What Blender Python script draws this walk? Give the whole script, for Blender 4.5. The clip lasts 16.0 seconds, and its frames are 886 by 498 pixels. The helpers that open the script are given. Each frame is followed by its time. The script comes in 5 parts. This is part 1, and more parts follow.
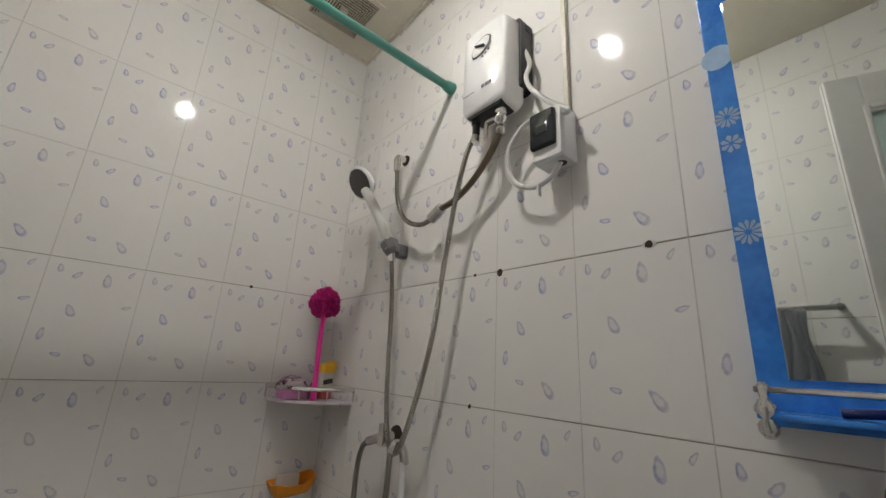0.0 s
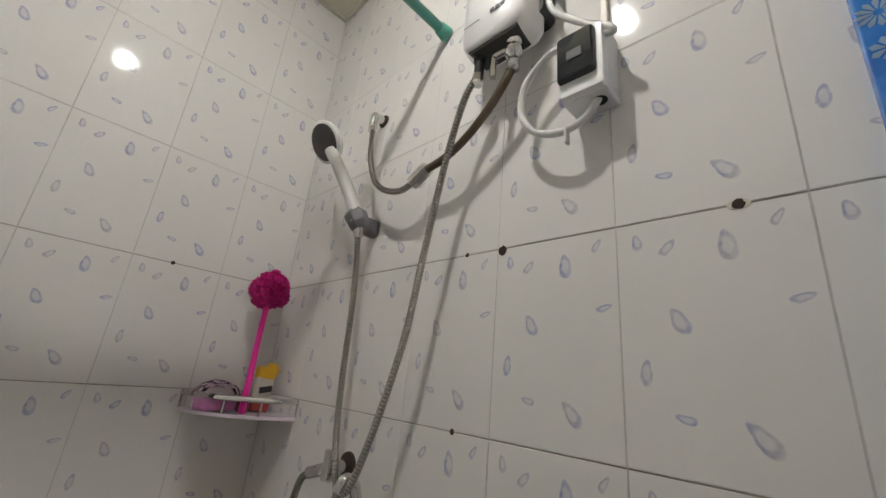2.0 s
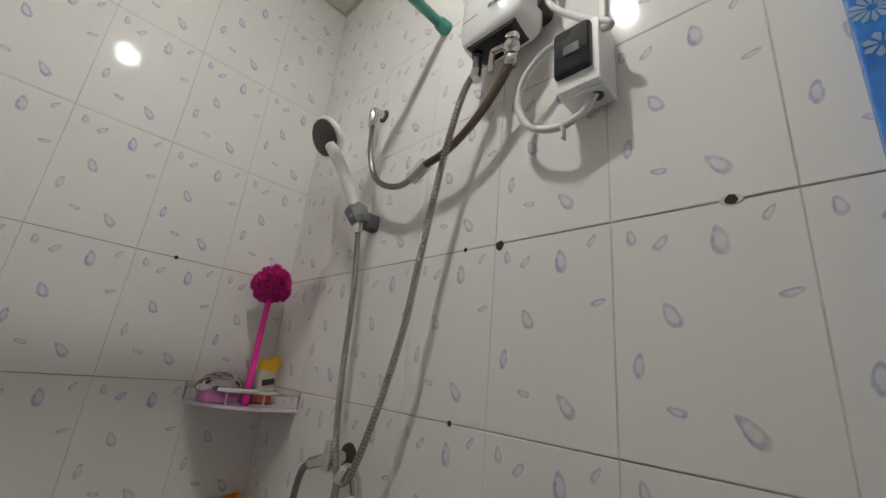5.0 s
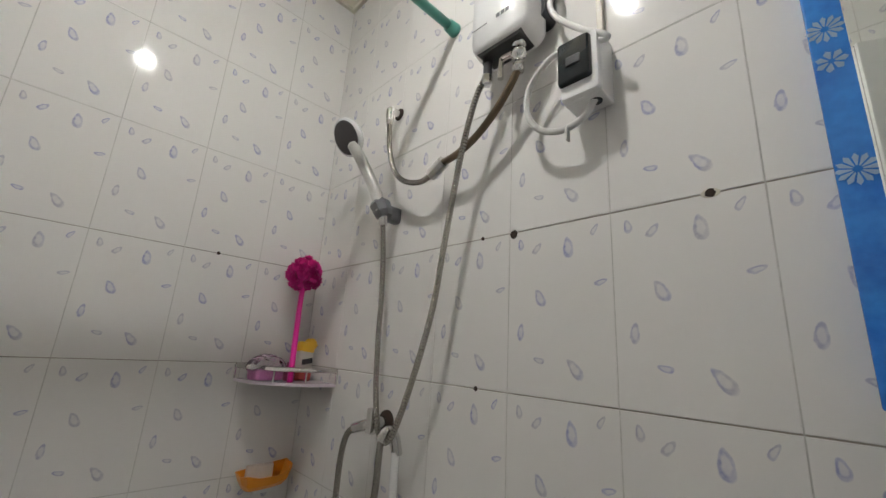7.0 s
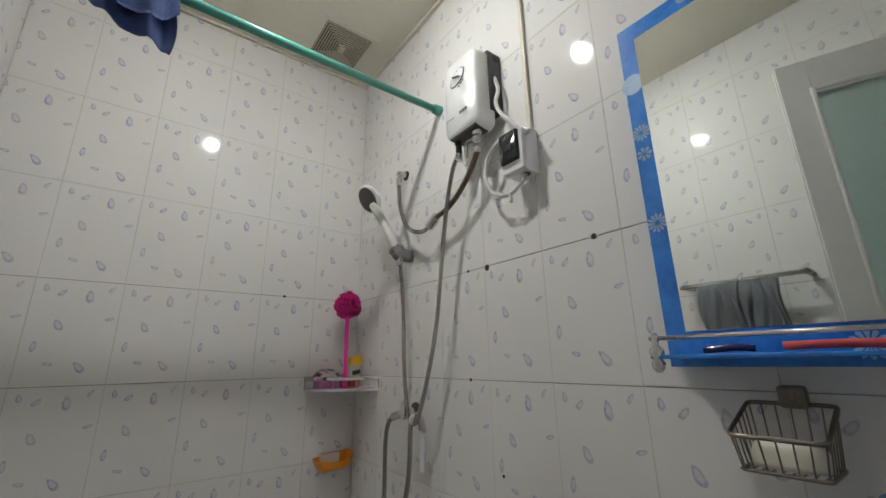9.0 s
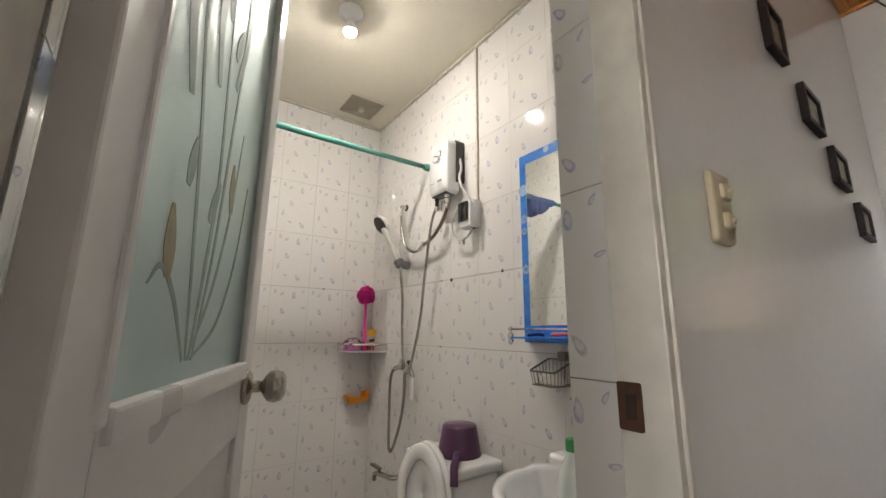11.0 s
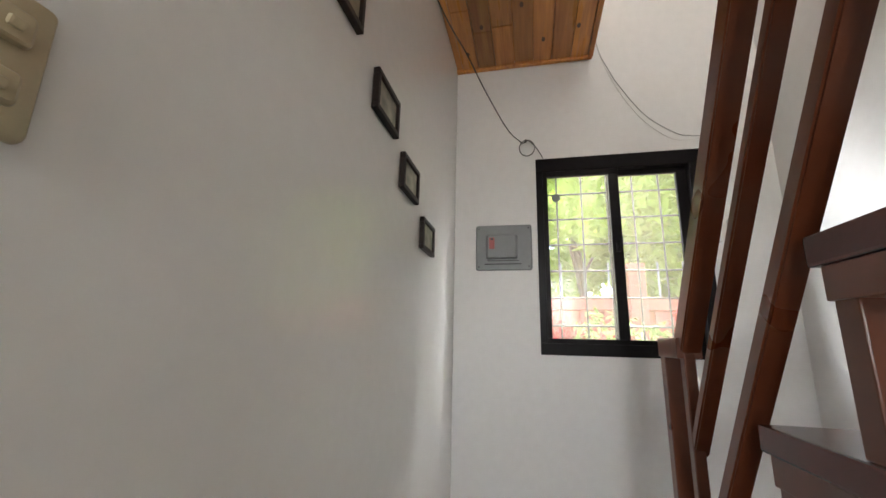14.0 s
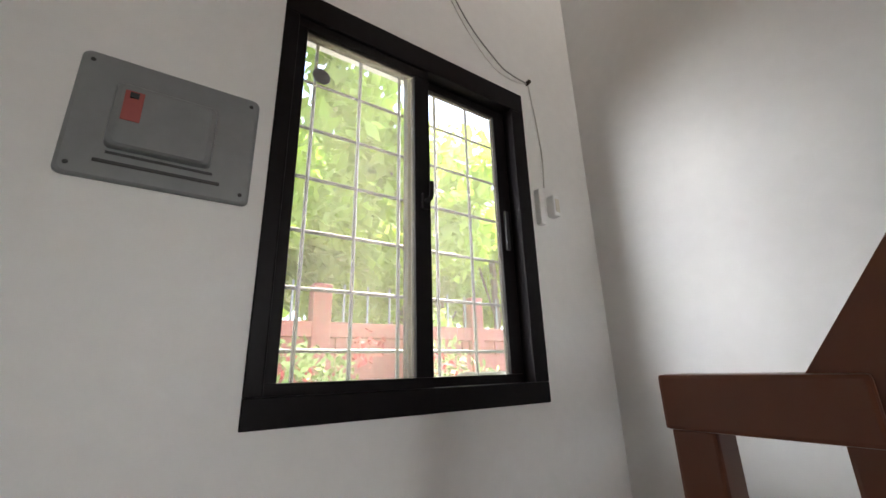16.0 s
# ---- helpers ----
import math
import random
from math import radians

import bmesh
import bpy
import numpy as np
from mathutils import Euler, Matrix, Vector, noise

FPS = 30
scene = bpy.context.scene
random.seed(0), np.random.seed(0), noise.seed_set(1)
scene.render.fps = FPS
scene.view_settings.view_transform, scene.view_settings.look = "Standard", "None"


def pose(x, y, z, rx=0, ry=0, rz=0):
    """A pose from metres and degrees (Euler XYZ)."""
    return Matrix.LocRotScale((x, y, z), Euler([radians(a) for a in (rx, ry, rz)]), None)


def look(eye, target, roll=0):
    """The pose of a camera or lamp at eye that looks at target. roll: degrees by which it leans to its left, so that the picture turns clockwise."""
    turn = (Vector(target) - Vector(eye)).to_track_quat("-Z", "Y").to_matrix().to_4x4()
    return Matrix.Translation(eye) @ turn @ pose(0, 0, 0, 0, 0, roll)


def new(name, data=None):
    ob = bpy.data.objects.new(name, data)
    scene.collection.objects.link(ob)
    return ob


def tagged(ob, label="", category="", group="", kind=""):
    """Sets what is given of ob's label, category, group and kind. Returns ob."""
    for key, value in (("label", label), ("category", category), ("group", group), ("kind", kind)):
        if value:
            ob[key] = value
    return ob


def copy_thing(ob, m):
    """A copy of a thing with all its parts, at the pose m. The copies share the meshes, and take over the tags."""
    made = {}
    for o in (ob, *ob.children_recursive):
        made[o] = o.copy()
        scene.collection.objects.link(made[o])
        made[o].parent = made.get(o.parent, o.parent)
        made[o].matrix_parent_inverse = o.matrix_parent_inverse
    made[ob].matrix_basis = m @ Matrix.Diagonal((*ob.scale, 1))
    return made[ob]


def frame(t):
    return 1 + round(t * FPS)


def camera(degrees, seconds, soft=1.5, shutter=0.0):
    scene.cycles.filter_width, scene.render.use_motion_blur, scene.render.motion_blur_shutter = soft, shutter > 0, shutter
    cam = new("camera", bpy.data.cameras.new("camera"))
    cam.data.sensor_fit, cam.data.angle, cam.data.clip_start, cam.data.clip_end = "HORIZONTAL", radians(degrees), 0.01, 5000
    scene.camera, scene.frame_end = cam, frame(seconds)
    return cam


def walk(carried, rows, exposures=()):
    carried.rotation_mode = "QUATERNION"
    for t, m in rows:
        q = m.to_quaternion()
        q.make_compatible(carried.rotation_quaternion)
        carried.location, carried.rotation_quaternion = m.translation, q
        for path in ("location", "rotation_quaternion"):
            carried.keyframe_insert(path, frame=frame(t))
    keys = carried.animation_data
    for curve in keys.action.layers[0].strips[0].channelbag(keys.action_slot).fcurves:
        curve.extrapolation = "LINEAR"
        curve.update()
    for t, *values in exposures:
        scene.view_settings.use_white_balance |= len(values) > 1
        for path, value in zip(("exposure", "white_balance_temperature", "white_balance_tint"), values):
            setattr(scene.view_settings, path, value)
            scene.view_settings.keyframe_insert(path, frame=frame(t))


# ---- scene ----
cam = camera(96.2, 16.0)
PATH = [
    (0, (-0.679, 1.093, 1.134), (0.566, 2.553, 1.697), 3.2),
    (0.5, (-0.622, 1.223, 1.127), (0.676, 2.66, 1.629), 4.3),
    (1, (-0.583, 1.287, 1.125), (0.731, 2.711, 1.619), 4.7),
    (1.5, (-0.552, 1.298, 1.124), (0.774, 2.698, 1.653), 5.1),
    (2, (-0.525, 1.298, 1.126), (0.811, 2.647, 1.755), 5.5),
    (2.5, (-0.518, 1.295, 1.151), (0.826, 2.554, 1.932), 5.3),
    (3, (-0.505, 1.296, 1.188), (0.821, 2.48, 2.104), 4.9),
    (3.5, (-0.509, 1.299, 1.194), (0.77, 2.481, 2.178), 4.8),
    (4, (-0.531, 1.3, 1.188), (0.719, 2.553, 2.121), 5.0),
    (4.5, (-0.522, 1.289, 1.159), (0.761, 2.614, 1.931), 5.4),
    (5, (-0.524, 1.286, 1.126), (0.809, 2.651, 1.725), 5.6),
    (5.2, (-0.529, 1.283, 1.117), (0.82, 2.656, 1.663), 5.6),
    (7.3, (-0.639, 1.211, 1.113), (0.679, 2.636, 1.594), 2.9),
    (7.5, (-0.656, 1.184, 1.087), (0.577, 2.707, 1.487), 2.6),
    (8, (-0.694, 1.085, 1.06), (0.438, 2.715, 1.306), -0.1),
    (8.5, (-0.712, 1.008, 1.086), (0.447, 2.597, 1.449), -1.5),
    (9, (-0.746, 0.907, 1.101), (0.424, 2.436, 1.642), -1.0),
    (9.5, (-0.862, 0.668, 1.14), (0.279, 2.216, 1.689), -0.8),
    (9.7, (-0.885, 0.588, 1.16), (0.217, 2.174, 1.68), -0.3),
    (11.8, (-1.194, 0.144, 1.101), (0.014, 1.695, 1.471), -0.3),
    (12, (-1.212, 0.128, 1.108), (0.077, 1.601, 1.518), -0.3),
    (12.5, (-1.133, 0.111, 1.117), (0.325, 1.399, 1.581), 0.1),
    (13, (-0.955, 0.085, 1.12), (0.65, 1.176, 1.604), 0.7),
    (13.5, (-0.795, 0.052, 1.123), (0.978, 0.85, 1.594), 1.1),
    (14, (-0.554, 0.115, 1.12), (1.35, 0.537, 1.566), 1.4),
    (14.5, (-0.318, 0.203, 1.136), (1.631, 0.206, 1.586), 0.4),
    (15, (0.002, 0.204, 1.129), (1.928, -0.1, 1.577), -0.2),
    (15.5, (0.286, 0.201, 1.132), (2.12, -0.413, 1.641), -0.4),
    (16, (0.588, 0.187, 1.153), (2.166, -0.895, 1.737), -1.6),
]

EXPOSURES = [(0.0, 2.83, 6500, 11), (1.0, 2.93, 6480, 12), (2.0, 2.93, 6450, 11), (3.0, 2.78, 6300, 11), (4.0, 2.72, 6250, 12), (5.0, 2.85, 6350, 10), (7.5, 3.0, 6300, 10), (8.5, 2.97, 6250, 9), (9.0, 2.88, 6200, 9), (9.5, 2.92, 6350, 9),
             (11.9, 3.45, 7000, 16), (12.5, 3.28, 6820, 13), (13.0, 3.18, 6800, 13), (13.5, 3.47, 6740, 11), (14.0, 3.6, 6770, 11), (14.5, 3.6, 6770, 11), (15.0, 3.48, 6740, 11), (15.5, 3.4, 6700, 11), (16.0, 3.22, 6720, 12)]
walk(cam, [(t, look(eye, target, roll)) for t, eye, target, roll in PATH], EXPOSURES)

# ---- plan (metres) ----
WALL_L, WALL_R, WALL_BACK, WALL_DOOR, CEIL = -1.17, 0.0, 2.490, 0.66, 2.43
HALL_N, HALL_S, HALL_E, HALL_W, HALL_TOP = 0.48, -0.97, 1.36, -6.0, 4.4
PLANK_Z, LOFT_Y = 2.575, -0.228
LAMP = (-0.560, 1.640)

# ---- world, sun, added fill lights ----
world = bpy.data.worlds.new("world")
scene.world = world
world.use_nodes = True
wn = world.node_tree
sky = wn.nodes.new("ShaderNodeTexSky")
sky.sky_type, sky.sun_disc = "NISHITA", False
sky.sun_elevation, sky.sun_rotation = radians(64), radians(166.6)
wn.links.new(sky.outputs[0], wn.nodes["Background"].inputs[0])
wn.nodes["Background"].inputs[1].default_value = 0.15
sun_data = bpy.data.lights.new("sun", "SUN")
sun_data.energy, sun_data.angle, sun_data.color = 2.8, radians(0.6), (1.0, 0.95, 0.87)
sun = new("sun", sun_data)
sun.matrix_basis = look((2, -8.4, 17.7), (0, 0, 0))


def fill_light(name, x, y, z, tx, ty, tz, w, h, watts, colour):
    d = bpy.data.lights.new(name, "AREA")
    d.shape, d.size, d.size_y, d.energy, d.color = "RECTANGLE", w, h, watts, colour
    ob = new(name, d)
    ob.matrix_basis = look((x, y, z), (tx, ty, tz))
    return ob


# added fill from above, out of view, brightens the east wall
fill_light("upstairs_fill", -2.60, -0.35, 3.55, 1.36, -0.25, 1.75, 1.1, 1.0, 6.0, (1.0, 0.98, 0.95))
# unseen lamp outside, stands in for sky and lights the stair wall
fill_light("sky_fill_north", 2.65, 1.75, 1.95, 1.4, -0.3, 1.5, 1.7, 1.6, 20.0, (0.92, 0.95, 1.0))
# second unseen lamp outside, added for the bright band on the north wall
fill_light("sky_fill_south", 2.1, -2.7, 3.0, 1.38, -0.15, 1.45, 1.5, 1.3, 46.0, (0.95, 0.97, 1.0))
# added fill at the far end of the hall, lifts the east wall
west = fill_light("west_fill", HALL_W - 0.08, -0.25, 2.03, HALL_E, -0.2, 1.6, 1.15, 0.98, 1.7, (1.0, 0.985, 0.96))
west.data.spread = radians(85)


# ---- materials ----
def nodes_of(m):
    m.use_nodes = True
    return m.node_tree.nodes, m.node_tree.links, m.node_tree.nodes["Principled BSDF"]


def surface(name, colour, rough=0.5, metal=0.0, vary=0.12, grain=60.0, broad=3.0, bump=0.05, colour2=None, island=0.0, space="Object", stretch=(1, 1, 1)):
    """A plain surface with grain and broad wear."""
    m = bpy.data.materials.new(name)
    n, l, b = nodes_of(m)
    tc = n.new("ShaderNodeTexCoord")
    mp = n.new("ShaderNodeMapping")
    mp.inputs["Scale"].default_value = stretch
    l.new(tc.outputs[space], mp.inputs[0])
    fine, wide = n.new("ShaderNodeTexNoise"), n.new("ShaderNodeTexNoise")
    fine.inputs["Scale"].default_value, wide.inputs["Scale"].default_value = grain, broad
    fine.inputs["Detail"].default_value = 5
    for q in (fine, wide):
        l.new(mp.outputs[0], q.inputs["Vector"])
    mix = n.new("ShaderNodeMix")
    mix.data_type = "RGBA"
    c2 = colour2 or tuple(c * (1 - vary) for c in colour)
    mix.inputs[6].default_value, mix.inputs[7].default_value = (*colour, 1), (*c2, 1)
    add = n.new("ShaderNodeMath")
    add.operation = "MULTIPLY_ADD"
    add.inputs[1].default_value = 0.45
    l.new(fine.outputs[0], add.inputs[0])
    half = n.new("ShaderNodeMath")
    half.operation = "MULTIPLY"
    half.inputs[1].default_value = 0.55
    l.new(wide.outputs[0], half.inputs[0])
    l.new(half.outputs[0], add.inputs[2])
    ramp = n.new("ShaderNodeMapRange")
    ramp.inputs[1].default_value, ramp.inputs[2].default_value = 0.35, 0.65
    l.new(add.outputs[0], ramp.inputs[0])
    l.new(ramp.outputs[0], mix.inputs[0])
    last = mix.outputs[2]
    if island:
        info, hsv, rng = n.new("ShaderNodeObjectInfo"), n.new("ShaderNodeHueSaturation"), n.new("ShaderNodeMapRange")
        rng.inputs[3].default_value, rng.inputs[4].default_value = 1 - island, 1 + island
        l.new(info.outputs["Random"], rng.inputs[0])
        l.new(rng.outputs[0], hsv.inputs["Value"])
        l.new(last, hsv.inputs["Color"])
        last = hsv.outputs[0]
    l.new(last, b.inputs["Base Color"])
    b.inputs["Metallic"].default_value = metal
    rr = n.new("ShaderNodeMapRange")
    rr.inputs[3].default_value, rr.inputs[4].default_value = max(0.02, rough * 0.85), min(1, rough * 1.2)
    l.new(wide.outputs[0], rr.inputs[0])
    l.new(rr.outputs[0], b.inputs["Roughness"])
    if bump:
        bp = n.new("ShaderNodeBump")
        bp.inputs["Strength"].default_value, bp.inputs["Distance"].default_value = bump, 0.004
        l.new(fine.outputs[0], bp.inputs["Height"])
        l.new(bp.outputs[0], b.inputs["Normal"])
    return m


# the drops printed on every tile: across, up, half width, half length, turn
DROPS = [(-0.074, 0.122, 0.0075, 0.0125, 8), (-0.038, 0.110, 0.0075, 0.013, -40), (0.024, 0.104, 0.0115, 0.020, 6),
         (0.072, 0.128, 0.0055, 0.011, -35), (-0.032, 0.018, 0.0105, 0.018, 28), (0.080, 0.038, 0.006, 0.012, -70),
         (-0.072, -0.042, 0.0075, 0.016, -6), (-0.034, -0.090, 0.0062, 0.012, 78), (0.032, -0.100, 0.0105, 0.0205, 40)]


def tile_surface(name):
    m = bpy.data.materials.new(name)
    n, l, b = nodes_of(m)
    tc = n.new("ShaderNodeTexCoord")
    wob = n.new("ShaderNodeTexNoise")
    wob.inputs["Scale"].default_value, wob.inputs["Detail"].default_value = 70.0, 3
    l.new(tc.outputs["Object"], wob.inputs["Vector"])
    off = n.new("ShaderNodeVectorMath")
    off.operation = "MULTIPLY_ADD"
    off.inputs[1].default_value, off.inputs[2].default_value = (0.006, 0, 0.006), (-0.003, 0, -0.003)
    l.new(wob.outputs["Color"], off.inputs[0])
    flat = n.new("ShaderNodeVectorMath")
    flat.operation = "MULTIPLY_ADD"
    flat.inputs[1].default_value = (1, 0, 1)
    l.new(tc.outputs["Object"], flat.inputs[0])
    l.new(off.outputs[0], flat.inputs[2])
    total = None
    for cx, cz, w, h, a in DROPS:
        mp = n.new("ShaderNodeMapping")
        mp.vector_type = "TEXTURE"
        mp.inputs["Location"].default_value = (cx, 0, cz)
        mp.inputs["Rotation"].default_value = (0, radians(-a), 0)
        mp.inputs["Scale"].default_value = (w, 1, h)
        l.new(flat.outputs[0], mp.inputs[0])
        # narrow the upper end, so that the ring becomes a drop
        sep = n.new("ShaderNodeSeparateXYZ")
        l.new(mp.outputs[0], sep.inputs[0])
        nar = n.new("ShaderNodeMath")
        nar.operation = "MULTIPLY_ADD"
        nar.inputs[1].default_value, nar.inputs[2].default_value = 0.38, 1.15
        l.new(sep.outputs[2], nar.inputs[0])
        xs = n.new("ShaderNodeMath")
        xs.operation = "MULTIPLY"
        l.new(sep.outputs[0], xs.inputs[0])
        l.new(nar.outputs[0], xs.inputs[1])
        com = n.new("ShaderNodeCombineXYZ")
        l.new(xs.outputs[0], com.inputs[0])
        l.new(sep.outputs[2], com.inputs[2])
        ln = n.new("ShaderNodeVectorMath")
        ln.operation = "LENGTH"
        l.new(com.outputs[0], ln.inputs[0])
        rp = n.new("ShaderNodeValToRGB")
        e = rp.color_ramp.elements
        e[0].position, e[0].color = 0.0, (0.30, 0.30, 0.30, 1)
        e[1].position, e[1].color = 1.0, (0, 0, 0, 1)
        for p, v in ((0.45, 0.34), (0.66, 1.0), (0.86, 0.85)):
            k = e.new(p)
            k.color = (v, v, v, 1)
        l.new(ln.outputs["Value"], rp.inputs[0])
        # the stroke is heavier on one flank
        side = n.new("ShaderNodeMapRange")
        side.inputs[1].default_value, side.inputs[2].default_value = -0.9, 0.9
        side.inputs[3].default_value, side.inputs[4].default_value = 1.0, 0.55
        l.new(sep.outputs[0], side.inputs[0])
        mul = n.new("ShaderNodeMath")
        mul.operation = "MULTIPLY"
        l.new(rp.outputs[0], mul.inputs[0])
        l.new(side.outputs[0], mul.inputs[1])
        if total is None:
            total = mul
        else:
            mx = n.new("ShaderNodeMath")
            mx.operation = "MAXIMUM"
            l.new(total.outputs[0], mx.inputs[0])
            l.new(mul.outputs[0], mx.inputs[1])
            total = mx
    brush = n.new("ShaderNodeTexNoise")
    brush.inputs["Scale"].default_value = 120.0
    l.new(tc.outputs["Object"], brush.inputs["Vector"])
    br = n.new("ShaderNodeMapRange")
    br.inputs[1].default_value, br.inputs[2].default_value, br.inputs[3].default_value, br.inputs[4].default_value = 0.35, 0.6, 0.55, 0.95
    l.new(brush.outputs[0], br.inputs[0])
    ink = n.new("ShaderNodeMath")
    ink.operation = "MULTIPLY"
    l.new(total.outputs[0], ink.inputs[0])
    l.new(br.outputs[0], ink.inputs[1])
    grey = n.new("ShaderNodeTexNoise")
    grey.inputs["Scale"].default_value = 2.2
    geo = n.new("ShaderNodeNewGeometry")
    l.new(geo.outputs["Position"], grey.inputs["Vector"])
    base = n.new("ShaderNodeMix")
    base.data_type = "RGBA"
    base.inputs[6].default_value, base.inputs[7].default_value = (0.80, 0.785, 0.76, 1), (0.72, 0.70, 0.67, 1)
    l.new(grey.outputs[0], base.inputs[0])
    mix = n.new("ShaderNodeMix")
    mix.data_type = "RGBA"
    tone = n.new("ShaderNodeTexNoise")
    tone.inputs["Scale"].default_value = 13.0
    l.new(geo.outputs["Position"], tone.inputs["Vector"])
    tr = n.new("ShaderNodeMapRange")
    tr.inputs[1].default_value, tr.inputs[2].default_value = 0.42, 0.58
    l.new(tone.outputs[0], tr.inputs[0])
    inks = n.new("ShaderNodeMix")
    inks.data_type = "RGBA"
    inks.inputs[6].default_value, inks.inputs[7].default_value = (0.24, 0.26, 0.50, 1), (0.39, 0.38, 0.46, 1)
    l.new(tr.outputs[0], inks.inputs[0])
    l.new(inks.outputs[2], mix.inputs[7])
    l.new(base.outputs[2], mix.inputs[6])
    l.new(ink.outputs[0], mix.inputs[0])
    l.new(mix.outputs[2], b.inputs["Base Color"])
    b.inputs["Roughness"].default_value, b.inputs["Specular IOR Level"].default_value = 0.075, 0.38
    wave = n.new("ShaderNodeTexNoise")
    wave.inputs["Scale"].default_value = 14.0
    l.new(geo.outputs["Position"], wave.inputs["Vector"])
    bp = n.new("ShaderNodeBump")
    bp.inputs["Strength"].default_value, bp.inputs["Distance"].default_value = 0.12, 0.003
    l.new(wave.outputs[0], bp.inputs["Height"])
    l.new(bp.outputs[0], b.inputs["Normal"])
    return m


def glowing(name, colour, strength):
    m = bpy.data.materials.new(name)
    n, l, b = nodes_of(m)
    b.inputs["Base Color"].default_value = (*colour, 1)
    b.inputs["Emission Color"].default_value, b.inputs["Emission Strength"].default_value = (*colour, 1), strength
    return m


def glass_surface(name, colour, rough, bump=0.0, scale=60.0):
    m = bpy.data.materials.new(name)
    n, l, b = nodes_of(m)
    b.inputs["Base Color"].default_value = (*colour, 1)
    b.inputs["Roughness"].default_value, b.inputs["Transmission Weight"].default_value, b.inputs["IOR"].default_value = rough, 1.0, 1.45
    if bump:
        tc, no, bp = n.new("ShaderNodeTexCoord"), n.new("ShaderNodeTexVoronoi"), n.new("ShaderNodeBump")
        no.inputs["Scale"].default_value = scale
        l.new(tc.outputs["Object"], no.inputs["Vector"])
        bp.inputs["Strength"].default_value, bp.inputs["Distance"].default_value = bump, 0.002
        l.new(no.outputs[0], bp.inputs["Height"])
        l.new(bp.outputs[0], b.inputs["Normal"])
    return m


M_TILE = tile_surface("glazed_tile")
M_GROUT = surface("grout", (0.66, 0.64, 0.60), 0.85, vary=0.3, grain=90, broad=6)
M_CEIL = surface("ceiling_paint", (0.70, 0.66, 0.55), 0.35, vary=0.05, grain=40, broad=1.5, bump=0.02)
# dark brown puts the shade between the vent slats into the colour
M_VENT = surface("painted_vent_shadow", (0.15, 0.115, 0.08), 0.9, vary=0.4)
M_SLAT = surface("dusty_slat", (0.50, 0.45, 0.36), 0.6, vary=0.3, grain=60)
M_DIRTY = surface("soiled_grout", (0.46, 0.42, 0.36), 0.9, vary=0.5, grain=40, broad=7)
M_TRIM = surface("painted_trim", (0.66, 0.62, 0.52), 0.4, vary=0.12)
M_PLASTER = surface("gloss_wall_paint", (0.74, 0.73, 0.70), 0.20, vary=0.05, grain=25, broad=1.3, bump=0.03)
M_PLASTER.node_tree.nodes["Principled BSDF"].inputs["Specular IOR Level"].default_value = 0.5
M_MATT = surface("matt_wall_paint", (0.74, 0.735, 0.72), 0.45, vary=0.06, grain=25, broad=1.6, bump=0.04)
M_DOOR = surface("door_paint", (0.72, 0.71, 0.69), 0.28, vary=0.07, grain=30, broad=4, bump=0.03)
M_JAMB = surface("jamb_paint", (0.62, 0.58, 0.50), 0.38, vary=0.22, grain=24, broad=6, bump=0.08)
M_FLOOR = surface("floor_tile", (0.45, 0.42, 0.38), 0.3, vary=0.2)
M_HANDLE = surface("aged_white_plastic", (0.60, 0.59, 0.55), 0.3, vary=0.1, bump=0.0)
M_SPRAY = surface("brownish_black_rubber", (0.065, 0.055, 0.055), 0.45, vary=0.2, grain=200)
M_BATHFLOOR = surface("pale_floor_tile", (0.66, 0.64, 0.60), 0.3, vary=0.15)
M_SMOKE = surface("smoked_plastic", (0.022, 0.027, 0.030), 0.10, vary=0.2)
M_WHITE = surface("white_plastic", (0.82, 0.82, 0.81), 0.22, vary=0.03, bump=0.0)
M_IVORY = surface("ivory_plastic", (0.50, 0.42, 0.27), 0.35, vary=0.1)
M_BLACK = surface("black_plastic", (0.02, 0.02, 0.022), 0.35, vary=0.3)
M_GREY = surface("grey_plastic", (0.16, 0.16, 0.165), 0.4, vary=0.2)
M_PANEL = surface("grey_enamel", (0.20, 0.21, 0.215), 0.38, vary=0.15, grain=30)
M_RED = surface("red_plastic", (0.34, 0.07, 0.06), 0.4)
M_CHROME = surface("chrome", (0.72, 0.71, 0.69), 0.14, 1.0, vary=0.15, bump=0.02)
M_STEEL = surface("braided_steel", (0.44, 0.42, 0.38), 0.22, 1.0, vary=0.35, grain=500, bump=0.4)
M_BRASS = surface("dull_bronze", (0.22, 0.17, 0.12), 0.35, 0.9, vary=0.35, grain=30)
M_NICKEL = surface("satin_nickel", (0.42, 0.38, 0.33), 0.25, 1.0, vary=0.2, grain=30)
M_DULL = surface("dull_brown_wire", (0.27, 0.235, 0.19), 0.32, 0.9, vary=0.35, grain=40)
M_SOAP = surface("cream_soap", (0.78, 0.74, 0.62), 0.4, vary=0.08)
M_RUST = surface("rusty_hole", (0.05, 0.03, 0.02), 0.9, vary=0.6)
M_GREEN = surface("sea_green_tube", (0.09, 0.34, 0.27), 0.3, vary=0.15, grain=20)
M_MAGENTA = surface("magenta_mesh", (0.74, 0.008, 0.28), 0.6, vary=0.3, grain=80)
M_PINK = surface("hot_pink_plastic", (0.85, 0.02, 0.36), 0.3, vary=0.05)
M_ORANGE = surface("orange_plastic", (0.90, 0.33, 0.02), 0.3, vary=0.08)
M_SPONGE = surface("sponge", (0.75, 0.68, 0.62), 0.9, vary=0.15, bump=0.3)
